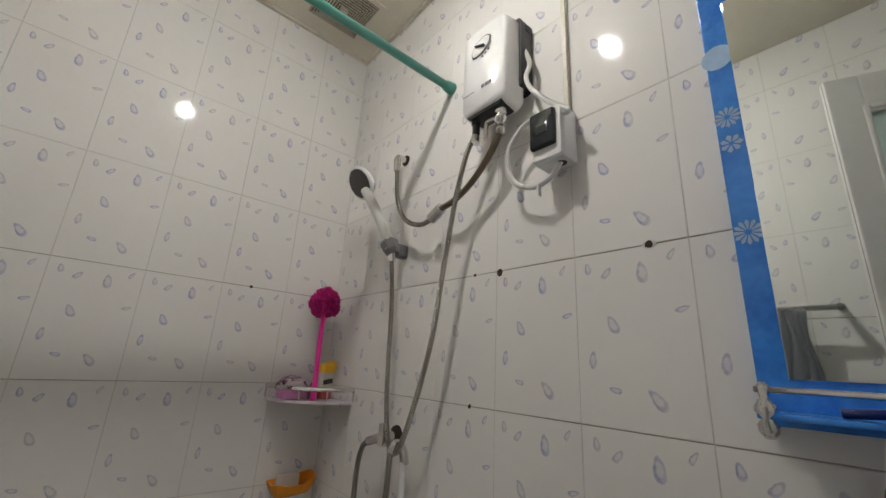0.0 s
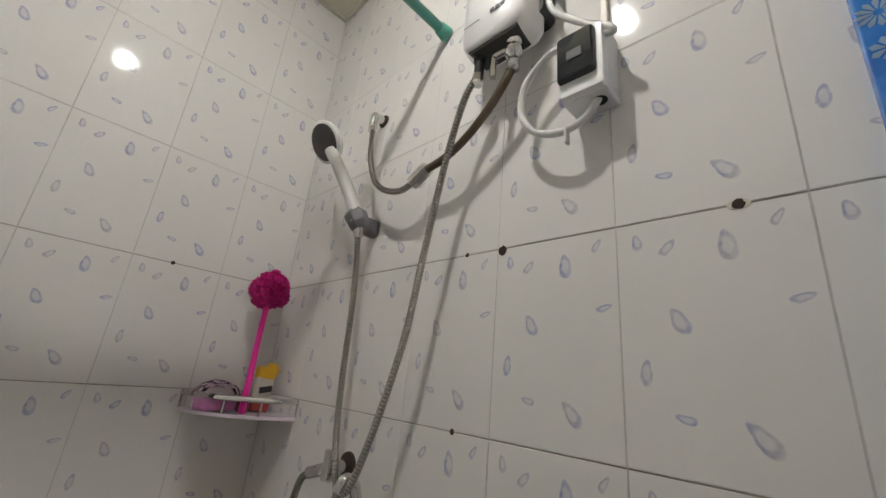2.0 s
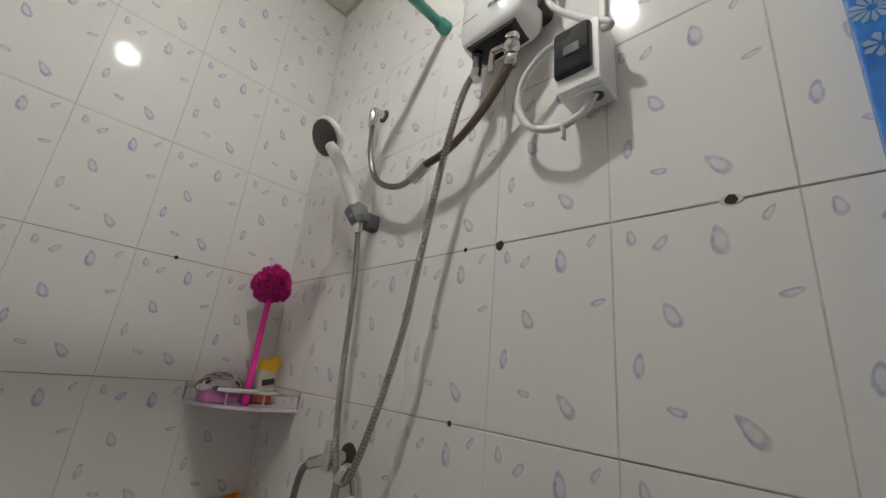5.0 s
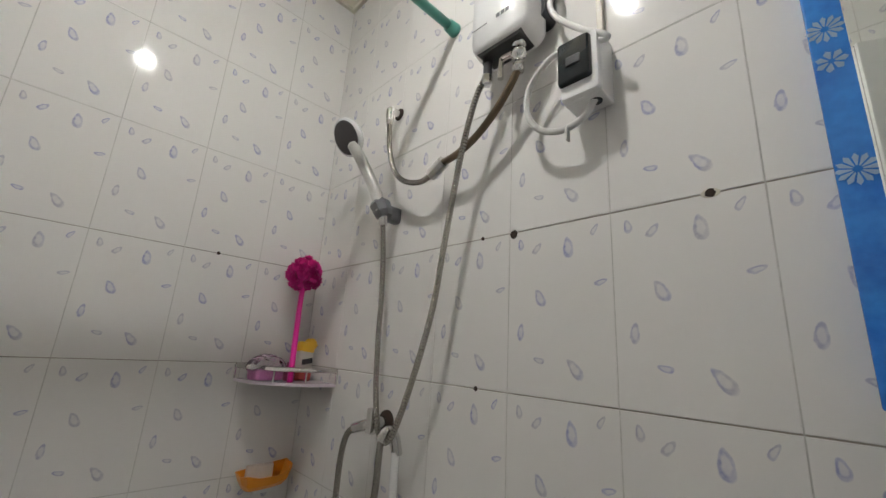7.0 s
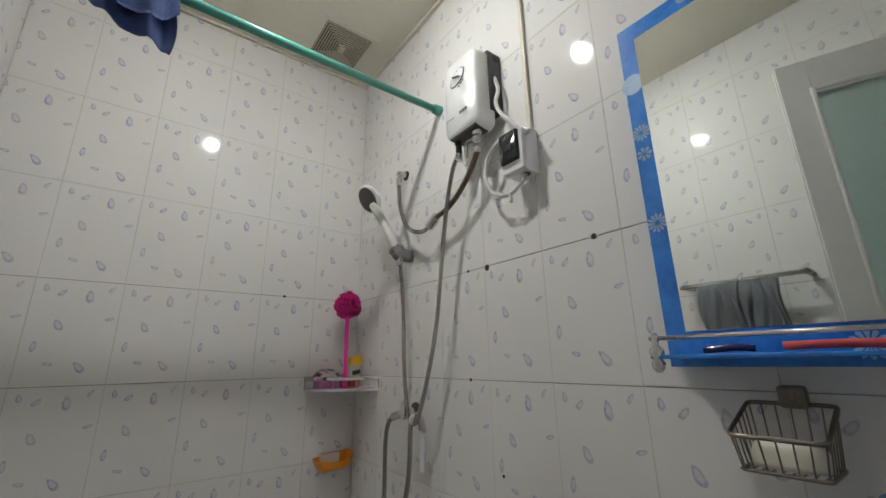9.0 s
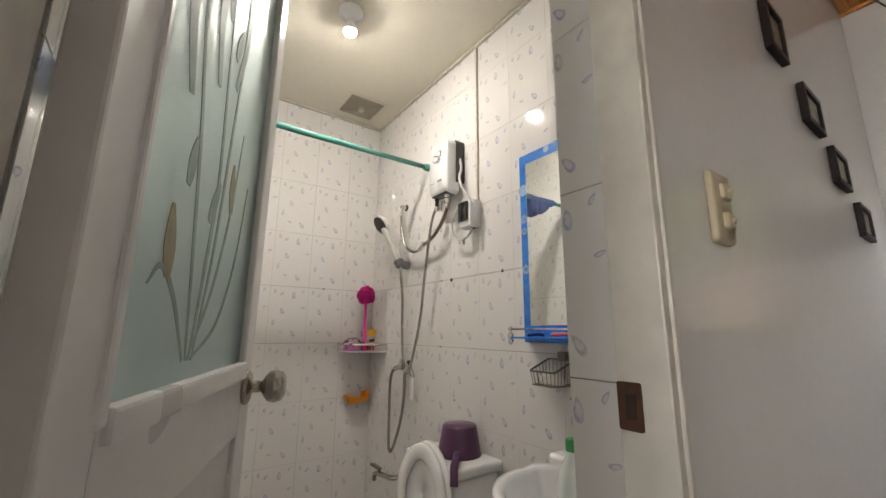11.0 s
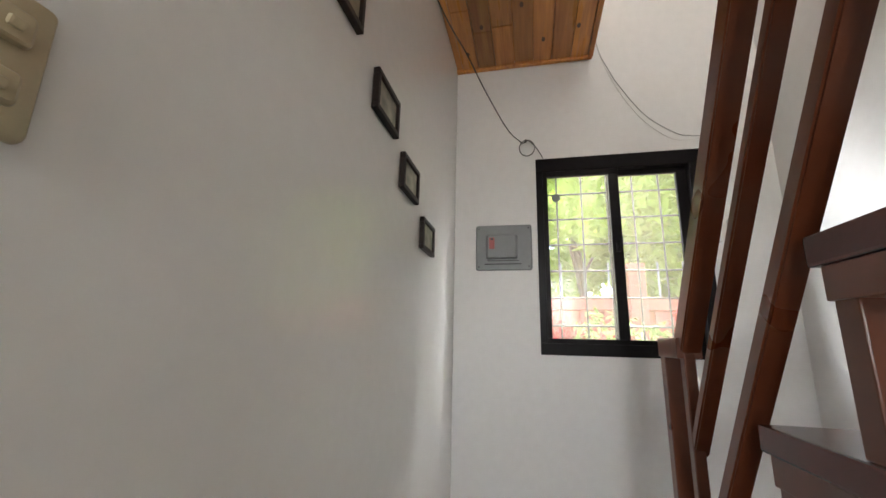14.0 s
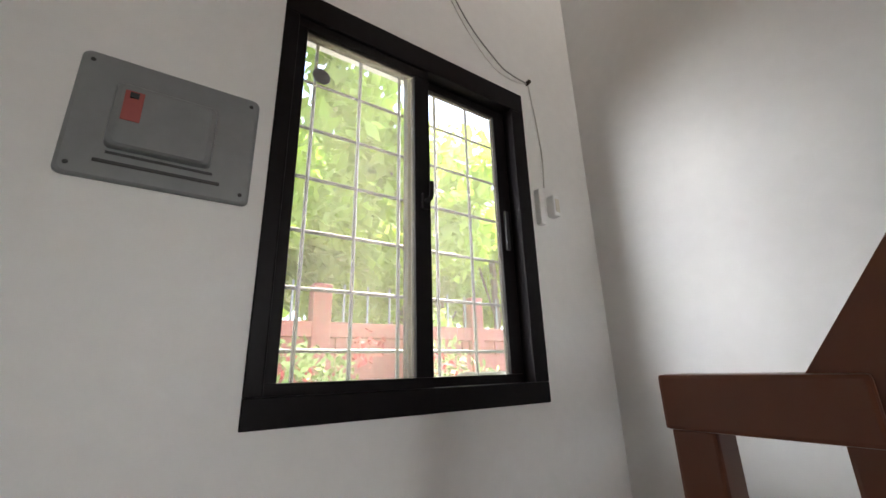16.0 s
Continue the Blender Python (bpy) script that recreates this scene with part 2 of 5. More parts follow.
M_PURPLE = surface("plum_plastic", (0.085, 0.03, 0.075), 0.3, vary=0.12)
M_CERAMIC = surface("white_ceramic", (0.82, 0.82, 0.80), 0.08, vary=0.02, bump=0.0)
M_BLUE = surface("blue_film", (0.028, 0.17, 0.60), 0.22, vary=0.0, grain=85, broad=20, bump=0.12, colour2=(0.05, 0.27, 0.75))
M_FLOWER = surface("frosted_print", (0.34, 0.52, 0.74), 0.4, vary=0.3)
M_NAVY = surface("navy_acrylic", (0.015, 0.025, 0.12), 0.12)
M_YELLOW = surface("yellow_edge", (0.85, 0.5, 0.03), 0.4)
M_CLOTH = surface("blue_cotton", (0.085, 0.125, 0.29), 0.9, vary=0.25, grain=180, bump=0.4)
M_TOWEL = surface("grey_towel", (0.38, 0.40, 0.42), 0.95, vary=0.2, grain=220, bump=0.6)
M_LILAC = surface("lilac_wrap", (0.68, 0.24, 0.52), 0.25, vary=0.3, grain=60)
M_WRAP = glass_surface("clear_wrap", (1.0, 0.96, 0.99), 0.04, 0.6, 70)
M_ACRYL = surface("translucent_acrylic", (0.70, 0.62, 0.68), 0.2, vary=0.05)
M_SKYBLUE = surface("light_blue_pack", (0.20, 0.33, 0.62), 0.3)
M_BOTTLE = surface("cloudy_bottle", (0.70, 0.76, 0.72), 0.25, vary=0.06)
M_LABEL = surface("blue_label", (0.12, 0.35, 0.50), 0.4, vary=0.2)
M_CAP = surface("green_cap", (0.03, 0.30, 0.08), 0.35)
M_CORD = surface("white_cord", (0.70, 0.69, 0.66), 0.45, vary=0.08)
M_WIRE = surface("dark_wire", (0.03, 0.025, 0.022), 0.5)
M_RAIL = surface("reddish_brown_enamel", (0.16, 0.045, 0.019), 0.28, vary=0.22, grain=18, broad=5, bump=0.05)
M_TREAD = surface("dark_red_tread", (0.12, 0.033, 0.027), 0.22, vary=0.25, grain=18, broad=5)
M_FRAME = surface("black_window_metal", (0.012, 0.010, 0.011), 0.32, vary=0.3, grain=40)
M_PHOTOFRAME = surface("dark_photo_frame", (0.020, 0.013, 0.011), 0.45, vary=0.3)
M_PHOTOFRAME.node_tree.nodes["Principled BSDF"].inputs["Specular IOR Level"].default_value = 0.2
M_PHOTO = surface("dim_print", (0.34, 0.30, 0.21), 0.3, vary=0.85, grain=26, broad=14, colour2=(0.06, 0.075, 0.045))
M_GREYWIRE = surface("grey_wire", (0.36, 0.36, 0.34), 0.5, vary=0.1)
M_GRILLE = surface("grey_grille", (0.05, 0.05, 0.048), 0.5, vary=0.15)
M_WOOD = surface("varnished_plank", (0.56, 0.25, 0.065), 0.28, vary=0.5, grain=9, broad=3, bump=0.06, island=0.35, stretch=(0.6, 9, 9), colour2=(0.34, 0.115, 0.028))
M_KNOT = surface("wood_knot", (0.06, 0.02, 0.008), 0.35)
M_SLAB = surface("loft_plaster", (0.72, 0.71, 0.69), 0.5, vary=0.08)
M_LEAF = surface("leaf", (0.26, 0.38, 0.07), 0.5, vary=0.5, grain=4, broad=1.2, island=0.3, colour2=(0.42, 0.50, 0.12))
n_, l_, b_ = nodes_of(M_LEAF)
thin, mixer = n_.new("ShaderNodeBsdfTranslucent"), n_.new("ShaderNodeMixShader")
thin.inputs[0].default_value = (0.50, 0.68, 0.08, 1)
mixer.inputs[0].default_value = 0.45
l_.new(b_.outputs[0], mixer.inputs[1])
l_.new(thin.outputs[0], mixer.inputs[2])
l_.new(mixer.outputs[0], n_["Material Output"].inputs[0])
M_SHRUB = surface("shrub_leaf", (0.15, 0.23, 0.05), 0.5, vary=0.5, grain=4, broad=1.2, island=0.3, colour2=(0.24, 0.30, 0.08))
M_TRUNK = surface("bark", (0.16, 0.11, 0.07), 0.9, vary=0.4)
M_FENCE = surface("brick_red_fence", (0.34, 0.09, 0.07), 0.7, vary=0.3, grain=12)
M_GRASS = surface("garden_soil", (0.11, 0.10, 0.05), 0.9, vary=0.5, grain=5)
M_BLOOM = surface("red_blossom", (0.60, 0.05, 0.05), 0.5, vary=0.3)
M_CAR = surface("silver_car_paint", (0.50, 0.52, 0.54), 0.2, 0.6)
M_MIRROR = surface("silvered_mirror", (0.86, 0.90, 0.87), 0.015, 1.0, vary=0.02, bump=0.0)
M_MIRROR.node_tree.nodes["Principled BSDF"].inputs["Roughness"].default_value = 0.01
M_FROST = glass_surface("green_obscured_glass", (0.52, 0.66, 0.63), 0.5, 0.05, 220)
M_LEAFPRINT = surface("etched_plant", (0.42, 0.51, 0.47), 0.7, vary=0.4, grain=30)
M_PALEPRINT = surface("pale_etched_leaf", (0.42, 0.53, 0.47), 0.6, vary=0.3, grain=25)
M_CATTAIL = surface("tan_printed_cattail", (0.44, 0.39, 0.26), 0.6, vary=0.4, grain=40)
M_PANE = glass_surface("window_glass", (0.98, 0.99, 0.98), 0.0)
n_, l_, b_ = nodes_of(M_PANE)
b_.inputs["IOR"].default_value = 1.2
# warm veil in the glass: some dirt, and the glare haze painted in
dirt_haze, mixer = n_.new("ShaderNodeBsdfTranslucent"), n_.new("ShaderNodeMixShader")
dirt_haze.inputs[0].default_value = (0.95, 0.84, 0.62, 1)
mixer.inputs[0].default_value = 0.09
l_.new(b_.outputs[0], mixer.inputs[1])
l_.new(dirt_haze.outputs[0], mixer.inputs[2])
l_.new(mixer.outputs[0], n_["Material Output"].inputs[0])
M_FRAME.node_tree.nodes["Principled BSDF"].inputs["Specular IOR Level"].default_value = 0.06
M_BULB = glowing("bulb_glow", (1.0, 0.972, 0.925), 138.0)
M_STRIKE = surface("rusty_brown_strike", (0.11, 0.045, 0.022), 0.5, 0.3, vary=0.5, grain=60)


# ---- helpers for meshes ----
def thing(name, at, label, category, group="", kind=""):
    ob = new(name)
    ob.empty_display_size = 0.05
    ob.matrix_basis = Matrix.Translation(at)
    return tagged(ob, label, category, group, kind)


def part(name, bm, material, parent, label="", smooth=False):
    me = bpy.data.meshes.new(name)
    bmesh.ops.recalc_face_normals(bm, faces=bm.faces)
    bm.to_mesh(me)
    bm.free()
    me.materials.append(material)
    if smooth:
        for p in me.polygons:
            p.use_smooth = True
    ob = new(name, me)
    if parent is not None:
        ob.parent = parent
        ob.matrix_parent_inverse = parent.matrix_basis.inverted() if parent.parent is None else Matrix()
    return tagged(ob, label)


def solid(name, bm, material, label, category, group="", kind="", smooth=False):
    return tagged(part(name, bm, material, None, "", smooth), label, category, group, kind)


def box(x0, x1, y0, y1, z0, z1, bevel=0.0, bm=None, seg=2):
    b2 = bmesh.new()
    bmesh.ops.create_cube(b2, size=1.0, matrix=Matrix.Translation(((x0 + x1) / 2, (y0 + y1) / 2, (z0 + z1) / 2)) @ Matrix.Diagonal((abs(x1 - x0), abs(y1 - y0), abs(z1 - z0), 1)))
    if bevel:
        bmesh.ops.bevel(b2, geom=b2.edges[:], offset=bevel, segments=seg, affect="EDGES", profile=0.6)
    if bm is None:
        return b2
    return join(bm, b2)


def join(bm, other):
    me = bpy.data.meshes.new("tmp")
    other.to_mesh(me)
    other.free()
    bm.from_mesh(me)
    bpy.data.meshes.remove(me)
    return bm


def smooth_path(points, steps=8):
    """Catmull-Rom through the points."""
    p = [Vector(q) for q in points]
    p = [p[0] * 2 - p[1]] + p + [p[-1] * 2 - p[-2]]
    out = []
    for i in range(1, len(p) - 2):
        for k in range(steps):
            t = k / steps
            a, b, c, d = p[i - 1], p[i], p[i + 1], p[i + 2]
            out.append(0.5 * ((2 * b) + (c - a) * t + (2 * a - 5 * b + 4 * c - d) * t * t + (3 * b - a - 3 * c + d) * t ** 3))
    out.append(p[-2])
    return out


def even(path, gap):
    out, left = [path[0]], gap
    for a, b in zip(path, path[1:]):
        seg = (b - a).length
        while seg >= left and seg > 1e-9:
            a = a + (b - a) * (left / seg)
            seg = (b - a).length
            out.append(a)
            left = gap
        left -= seg
    out.append(path[-1])
    return out


def tube(points, radius, sides=10, bm=None, ridge=0.0, pitch=0.006, steps=8, flat=1.0):
    """A round tube along the points; ridge: rings like those of a shower hose."""
    bm = bm or bmesh.new()
    path = smooth_path(points, steps) if len(points) > 2 else [Vector(q) for q in points]
    if ridge:
        path = even(path, pitch / 2)
    rings, up = [], Vector((0.31, 0.2, 0.93))
    for i, c in enumerate(path):
        d = (path[min(i + 1, len(path) - 1)] - path[max(i - 1, 0)]).normalized()
        side = d.cross(up)
        side = side.normalized() if side.length > 1e-4 else Vector((1, 0, 0))
        up2 = side.cross(d).normalized()
        up = up2
        r = radius * (1 - ridge * (i % 2))
        rings.append([bm.verts.new(c + (side * math.cos(a) + up2 * math.sin(a) * flat) * r) for a in [2 * math.pi * k / sides for k in range(sides)]])
    for a, b in zip(rings, rings[1:]):
        for k in range(sides):
            bm.faces.new((a[k], a[(k + 1) % sides], b[(k + 1) % sides], b[k]))
    bm.faces.new(rings[0][::-1])
    bm.faces.new(rings[-1])
    return bm


def lathe(profile, m=None, sides=24, bm=None, sx=1.0, sy=1.0):
    """A body turned about z from (radius, height) pairs, laid by the pose m."""
    bm, m = bm or bmesh.new(), m or Matrix()
    rings = []
    for r, z in profile:
        rings.append([bm.verts.new(m @ Vector((r * sx * math.cos(2 * math.pi * k / sides), r * sy * math.sin(2 * math.pi * k / sides), z))) for k in range(sides)])
    for a, b in zip(rings, rings[1:]):
        for k in range(sides):
            bm.faces.new((a[k], a[(k + 1) % sides], b[(k + 1) % sides], b[k]))
    bm.faces.new(rings[0][::-1])
    bm.faces.new(rings[-1])
    return bm


def plate(outline, depth, m, bm=None):
    """A flat outline (x, z) drawn out by depth along y, laid by m."""
    bm = bm or bmesh.new()
    a = [bm.verts.new(m @ Vector((x, 0, z))) for x, z in outline]
    b = [bm.verts.new(m @ Vector((x, depth, z))) for x, z in outline]
    k = len(a)
    bm.faces.new(a)
    bm.faces.new(b[::-1])
    for i in range(k):
        bm.faces.new((a[i], b[i], b[(i + 1) % k], a[(i + 1) % k]))
    return bm


def aim(at, towards):
    """A pose at a place whose z axis points along a direction."""
    return Matrix.Translation(at) @ Vector(towards).to_track_quat("Z", "Y").to_matrix().to_4x4()


def rounded(w, h, r, n=5):
    out = []
    for cx, cz, a0 in ((w / 2 - r, h / 2 - r, 0), (-w / 2 + r, h / 2 - r, 90), (-w / 2 + r, -h / 2 + r, 180), (w / 2 - r, -h / 2 + r, 270)):
        for k in range(n + 1):
            a = radians(a0 + 90 * k / n)
            out.append((cx + r * math.cos(a), cz + r * math.sin(a)))
    return out


# faces of things on the walls: local x to the viewer's right, z up, y into the wall
def on_right(y, z, x=0.0):
    return Matrix.Translation((x, y, z)) @ pose(0, 0, 0, 0, 0, -90)


def on_back(x, z, y=WALL_BACK):
    return Matrix.Translation((x, y, z))


def on_left(y, z, x=WALL_L):
    return Matrix.Translation((x, y, z)) @ pose(0, 0, 0, 0, 0, 90)


def on_north(x, z, y=HALL_N):
    return Matrix.Translation((x, y, z))


def on_east(y, z, x=HALL_E):
    return Matrix.Translation((x, y, z)) @ pose(0, 0, 0, 0, 0, -90)


# ---- structure: bathroom ----
G = 0.0015
wall_back = solid("wall_back", box(WALL_L - 0.12, WALL_R + 0.12, WALL_BACK + G, WALL_BACK + 0.15, 0, 2.6), M_GROUT, "grey grout bed of the tiled shower wall", "wall", kind="structure")
wall_right = solid("wall_right", box(WALL_R + G, WALL_R + 0.12, WALL_DOOR, WALL_BACK + G - 0.001, 0, 2.6), M_GROUT, "grey grout bed of the tiled heater wall", "wall", kind="structure")
wall_left = solid("wall_left", box(WALL_L - 0.12, WALL_L - G, WALL_DOOR, WALL_BACK + G - 0.001, 0, 2.6), M_GROUT, "grey grout bed of the tiled towel wall", "wall", kind="structure")
solid("floor_bathroom", box(WALL_L - 0.1, WALL_R + 0.1, HALL_N + 0.001, WALL_BACK + 0.1, -0.1, 0.0), M_BATHFLOOR, "plain pale bathroom floor", "floor", kind="structure")
solid("ceiling_bathroom", box(WALL_L - 0.1, WALL_R + 0.1, WALL_DOOR - 0.05, WALL_BACK + 0.1, CEIL, CEIL + 0.1), M_CEIL, "cream painted bathroom ceiling", "ceiling", kind="structure")
tb = box(WALL_L, WALL_R - 0.014, WALL_BACK - 0.016, WALL_BACK - 0.001, CEIL - 0.013, CEIL - 0.001, 0.003)
box(WALL_R - 0.016, WALL_R - 0.001, WALL_DOOR, WALL_BACK - 0.001, CEIL - 0.013, CEIL - 0.001, 0.003, tb)
solid("trim", tb, M_TRIM, "thin cream moulding under the bathroom ceiling", "trim", kind="structure")

# ---- structure: hall ----
JR, JL = -0.522, -1.20
wn_b = box(HALL_W - 0.1, JL, HALL_N, WALL_DOOR, 0, HALL_TOP)
box(JR, HALL_E + 0.15, HALL_N, WALL_DOOR, 0, HALL_TOP, bm=wn_b)
box(-0.585, JR, HALL_N, 0.533, 0, 2.08, bm=wn_b)
box(JL, JR, HALL_N, WALL_DOOR, 2.08, HALL_TOP, bm=wn_b)
wall_north = solid("wall_north", wn_b, M_PLASTER, "glossy white painted wall with photo frames", "wall", kind="structure")
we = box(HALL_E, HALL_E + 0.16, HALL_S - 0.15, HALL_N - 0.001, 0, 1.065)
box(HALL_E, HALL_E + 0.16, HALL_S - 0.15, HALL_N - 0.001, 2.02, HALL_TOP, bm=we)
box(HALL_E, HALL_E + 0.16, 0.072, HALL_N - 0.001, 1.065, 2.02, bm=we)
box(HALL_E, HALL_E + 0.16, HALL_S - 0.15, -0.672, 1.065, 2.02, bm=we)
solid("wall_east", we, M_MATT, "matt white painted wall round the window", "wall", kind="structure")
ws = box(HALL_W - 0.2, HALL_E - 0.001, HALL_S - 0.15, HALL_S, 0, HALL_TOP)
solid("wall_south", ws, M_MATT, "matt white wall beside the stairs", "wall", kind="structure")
# unseen end wall; its high opening is added for the west fill
ww = box(HALL_W - 0.2, HALL_W, HALL_S + 0.001, HALL_N - 0.001, 2.55, HALL_TOP)
box(HALL_W - 0.2, HALL_W, HALL_S + 0.001, HALL_N - 0.001, 0, 1.50, bm=ww)
box(HALL_W - 0.2, HALL_W, HALL_S + 0.001, -0.85, 1.50, 2.55, bm=ww)
box(HALL_W - 0.2, HALL_W, 0.35, HALL_N - 0.001, 1.50, 2.55, bm=ww)
solid("wall_west", ww, M_PLASTER, "unseen white end wall, high opening added for a fill light", "wall", kind="structure")
# unseen wall, added with an opening for the upstairs fill light
wl = box(-2.75, -2.62, HALL_S + 0.001, HALL_N - 0.001, PLANK_Z + 0.225, 3.03)
box(-2.75, -2.62, HALL_S + 0.001, HALL_N - 0.001, 4.08, HALL_TOP, bm=wl)
box(-2.75, -2.62, HALL_S + 0.001, -0.92, 3.03, 4.08, bm=wl)
box(-2.75, -2.62, 0.22, HALL_N - 0.001, 3.03, 4.08, bm=wl)
solid("wall_loft_added", wl, M_PLASTER, "unseen white upstairs wall added round a fill light", "wall", kind="structure")
solid("floor_hall", box(HALL_W - 0.2, HALL_E + 0.16, HALL_S - 0.15, HALL_N, -0.1, 0.0), M_FLOOR, "plain beige hall floor", "floor", kind="structure")
solid("ceiling_hall", box(HALL_W - 0.2, HALL_E + 0.16, HALL_S - 0.15, WALL_DOOR, HALL_TOP, HALL_TOP + 0.1), M_SLAB, "white ceiling above the stairwell", "ceiling", kind="structure")

# plank ceiling under the loft
loft = box(HALL_W, HALL_E - 0.02, LOFT_Y + 0.012, HALL_N - 0.001, PLANK_Z + 0.016, PLANK_Z + 0.22)
ceiling_planks = solid("ceiling_planks", loft, M_WOOD, "varnished reddish brown plank ceiling under the loft", "ceiling", kind="structure")
rng = random.Random(4)
y0 = LOFT_Y + 0.022
pb = bmesh.new()
while y0 < HALL_N - 0.02:
    y1 = min(y0 + rng.uniform(0.08, 0.10), HALL_N - 0.001)
    x0 = HALL_W
    while x0 < HALL_E - 0.03:
        x1 = min(x0 + rng.uniform(0.9, 1.7), HALL_E - 0.02)
        me = box(x0, x1 - 0.002, y0, y1 - 0.003, PLANK_Z - rng.uniform(0, 0.0015), PLANK_Z + 0.018, 0.0015, seg=1)
        join(pb, me)
        x0 = x1
    y0 = y1
planks = solid("ceiling_boards", pb, M_WOOD, "varnished tongued boards with knots, reddish brown", "ceiling", kind="structure")
info = M_WOOD.node_tree.nodes
for q in list(info):
    if q.bl_idname == "ShaderNodeObjectInfo":
        g = info.new("ShaderNodeNewGeometry")
        for lk in list(q.outputs["Random"].links):
            M_WOOD.node_tree.links.new(g.outputs["Random Per Island"], lk.to_socket)
fb = box(HALL_W, HALL_E - 0.02, LOFT_Y - 0.004, LOFT_Y + 0.02, PLANK_Z - 0.012, PLANK_Z + 0.24, 0.003)
box(HALL_E - 0.024, HALL_E - 0.002, LOFT_Y, HALL_N - 0.001, PLANK_Z - 0.014, PLANK_Z + 0.01, 0.003, fb)
solid("trim_loft", fb, M_WOOD, "varnished wooden edge of the loft floor", "trim", kind="structure")
for kx, ky in ((1.22, 0.40), (1.05, 0.31), (1.18, 0.02), (0.82, 0.36), (0.95, 0.12), (1.12, -0.14), (0.70, -0.05), (0.62, 0.22), (0.5, 0.41), (0.86, -0.18)):
    solid("wood_knot", lathe([(0.011, 0), (0.009, 0.0012)], Matrix.Translation((kx, ky, PLANK_Z - 0.0024)), 10, None, 1.5, 0.8), M_KNOT, "dark round knot in a ceiling board", "knot", "knots in the plank ceiling")


# ---- door frame and door ----
door_frame = thing("door_frame", (-0.87, 0.53, 0), "cream painted wooden door frame, scuffed", "door frame")
jb = box(-0.605, -0.581, 0.471, 0.536, 0, 2.05, 0.003)
box(-0.592, -0.583, 0.467, 0.474, 0, 2.09, 0.003, jb)
jamb_r = part("jamb", jb, M_JAMB, door_frame, "strike-side jamb")
part("strike_plate", plate(rounded(0.029, 0.054, 0.003), 0.003, on_left(0.5195, 1.036, -0.6085) @ pose(0, 0, 0, 0, 0, 180)), M_STRIKE, jamb_r, "rusty brown strike plate")
part("latch_hole", plate(rounded(0.012, 0.028, 0.003), 0.002, on_left(0.517, 1.036, -0.6105) @ pose(0, 0, 0, 0, 0, 180)), M_RUST, jamb_r, "dark latch hole")
jb = box(-1.204, -1.158, 0.472, 0.508, 0, 2.05, 0.003)
box(-1.176, -1.159, 0.466, 0.474, 0, 2.09, 0.003, jb)
box(-1.203, -1.152, 0.5085, 0.577, 0, 2.05, 0.002, jb)
part("jamb", jb, M_JAMB, door_frame, "hinge-side jamb")
part("head", box(-1.158, -0.605, 0.474, 0.508, 2.02, 2.078, 0.004), M_JAMB, door_frame)

DW, DT = 0.585, 0.034
bathroom_door = new("bathroom_door")
tagged(bathroom_door, "white panel door with frosted glass, standing open", "door")
bathroom_door.matrix_basis = pose(-1.1462, 0.5913, 0.01, 0, 0, 68.83)


def door_part(name, bm, material, parent=None, label="", smooth=False):
    ob = part(name, bm, material, None, label, smooth)
    ob.parent = parent or bathroom_door
    return ob


# local: x along the leaf from the hinge, y from 0 (bathroom side) to -DT (hall side), z up
door_part("stile", box(0, 0.058, -DT, 0, 0, 2.03, 0.003), M_DOOR)
door_part("stile", box(DW - 0.078, DW, -DT, 0, 0, 2.03, 0.003), M_DOOR)
door_part("rail", box(0.058, DW - 0.078, -DT, 0, 1.90, 2.03, 0.003), M_DOOR, label="top rail")
door_part("rail", box(0.058, DW - 0.078, -DT, 0, 0.93, 1.05, 0.003), M_DOOR, label="lock rail")
door_part("rail", box(0.058, DW - 0.078, -DT, 0, 0, 0.14, 0.003), M_DOOR, label="bottom rail")
door_part("lower_panel", box(0.058, DW - 0.078, -DT + 0.009, -0.009, 0.14, 0.93), M_DOOR)
bead = bmesh.new()
for yy in (-DT - 0.004, -0.008):
    for a in ((0.050, 0.064, 1.040, 1.925), (DW - 0.085, DW - 0.072, 1.040, 1.925), (0.064, DW - 0.085, 1.026, 1.054), (0.064, DW - 0.085, 1.91, 1.925)):
        box(a[0], a[1], yy - (0.004 if a[3] < 1.1 and yy < -0.02 else 0), yy + 0.012, a[2], a[3], 0.004, bead)
door_part("glazing_bead", bead, M_DOOR)
glass = door_part("frosted_pane", box(0.060, DW - 0.080, -DT / 2 - 0.009, -DT / 2 - 0.004, 1.051, 1.92), M_FROST, label="greenish frosted glass with an etched plant")
glass.visible_shadow = False
GY = -DT / 2 - 0.0099


def blade(pts, width, material, label, name="etched_stalk"):
    """A flat printed leaf or stalk along the points (across, up), widest in its middle."""
    path = smooth_path([(x, 0, z) for x, z in pts], 6)
    bm, rows = bmesh.new(), []
    for i, c in enumerate(path):
        d = (path[min(i + 1, len(path) - 1)] - path[max(i - 1, 0)]).normalized()
        w = width * (0.18 + 0.82 * math.sin(math.pi * min(1.0, 0.12 + 0.86 * i / (len(path) - 1))))
        n = Vector((-d.z, 0, d.x)) * w
        rows.append([bm.verts.new((q.x, y, q.z)) for q, y in ((c - n, GY), (c + n, GY), (c + n, GY + 0.0008), (c - n, GY + 0.0008))])
    for a, b in zip(rows, rows[1:]):
        for k in range(4):
            bm.faces.new((a[k], a[(k + 1) % 4], b[(k + 1) % 4], b[k]))
    bm.faces.new(rows[0][::-1])
    bm.faces.new(rows[-1])
    return door_part(name, bm, material, glass, label)


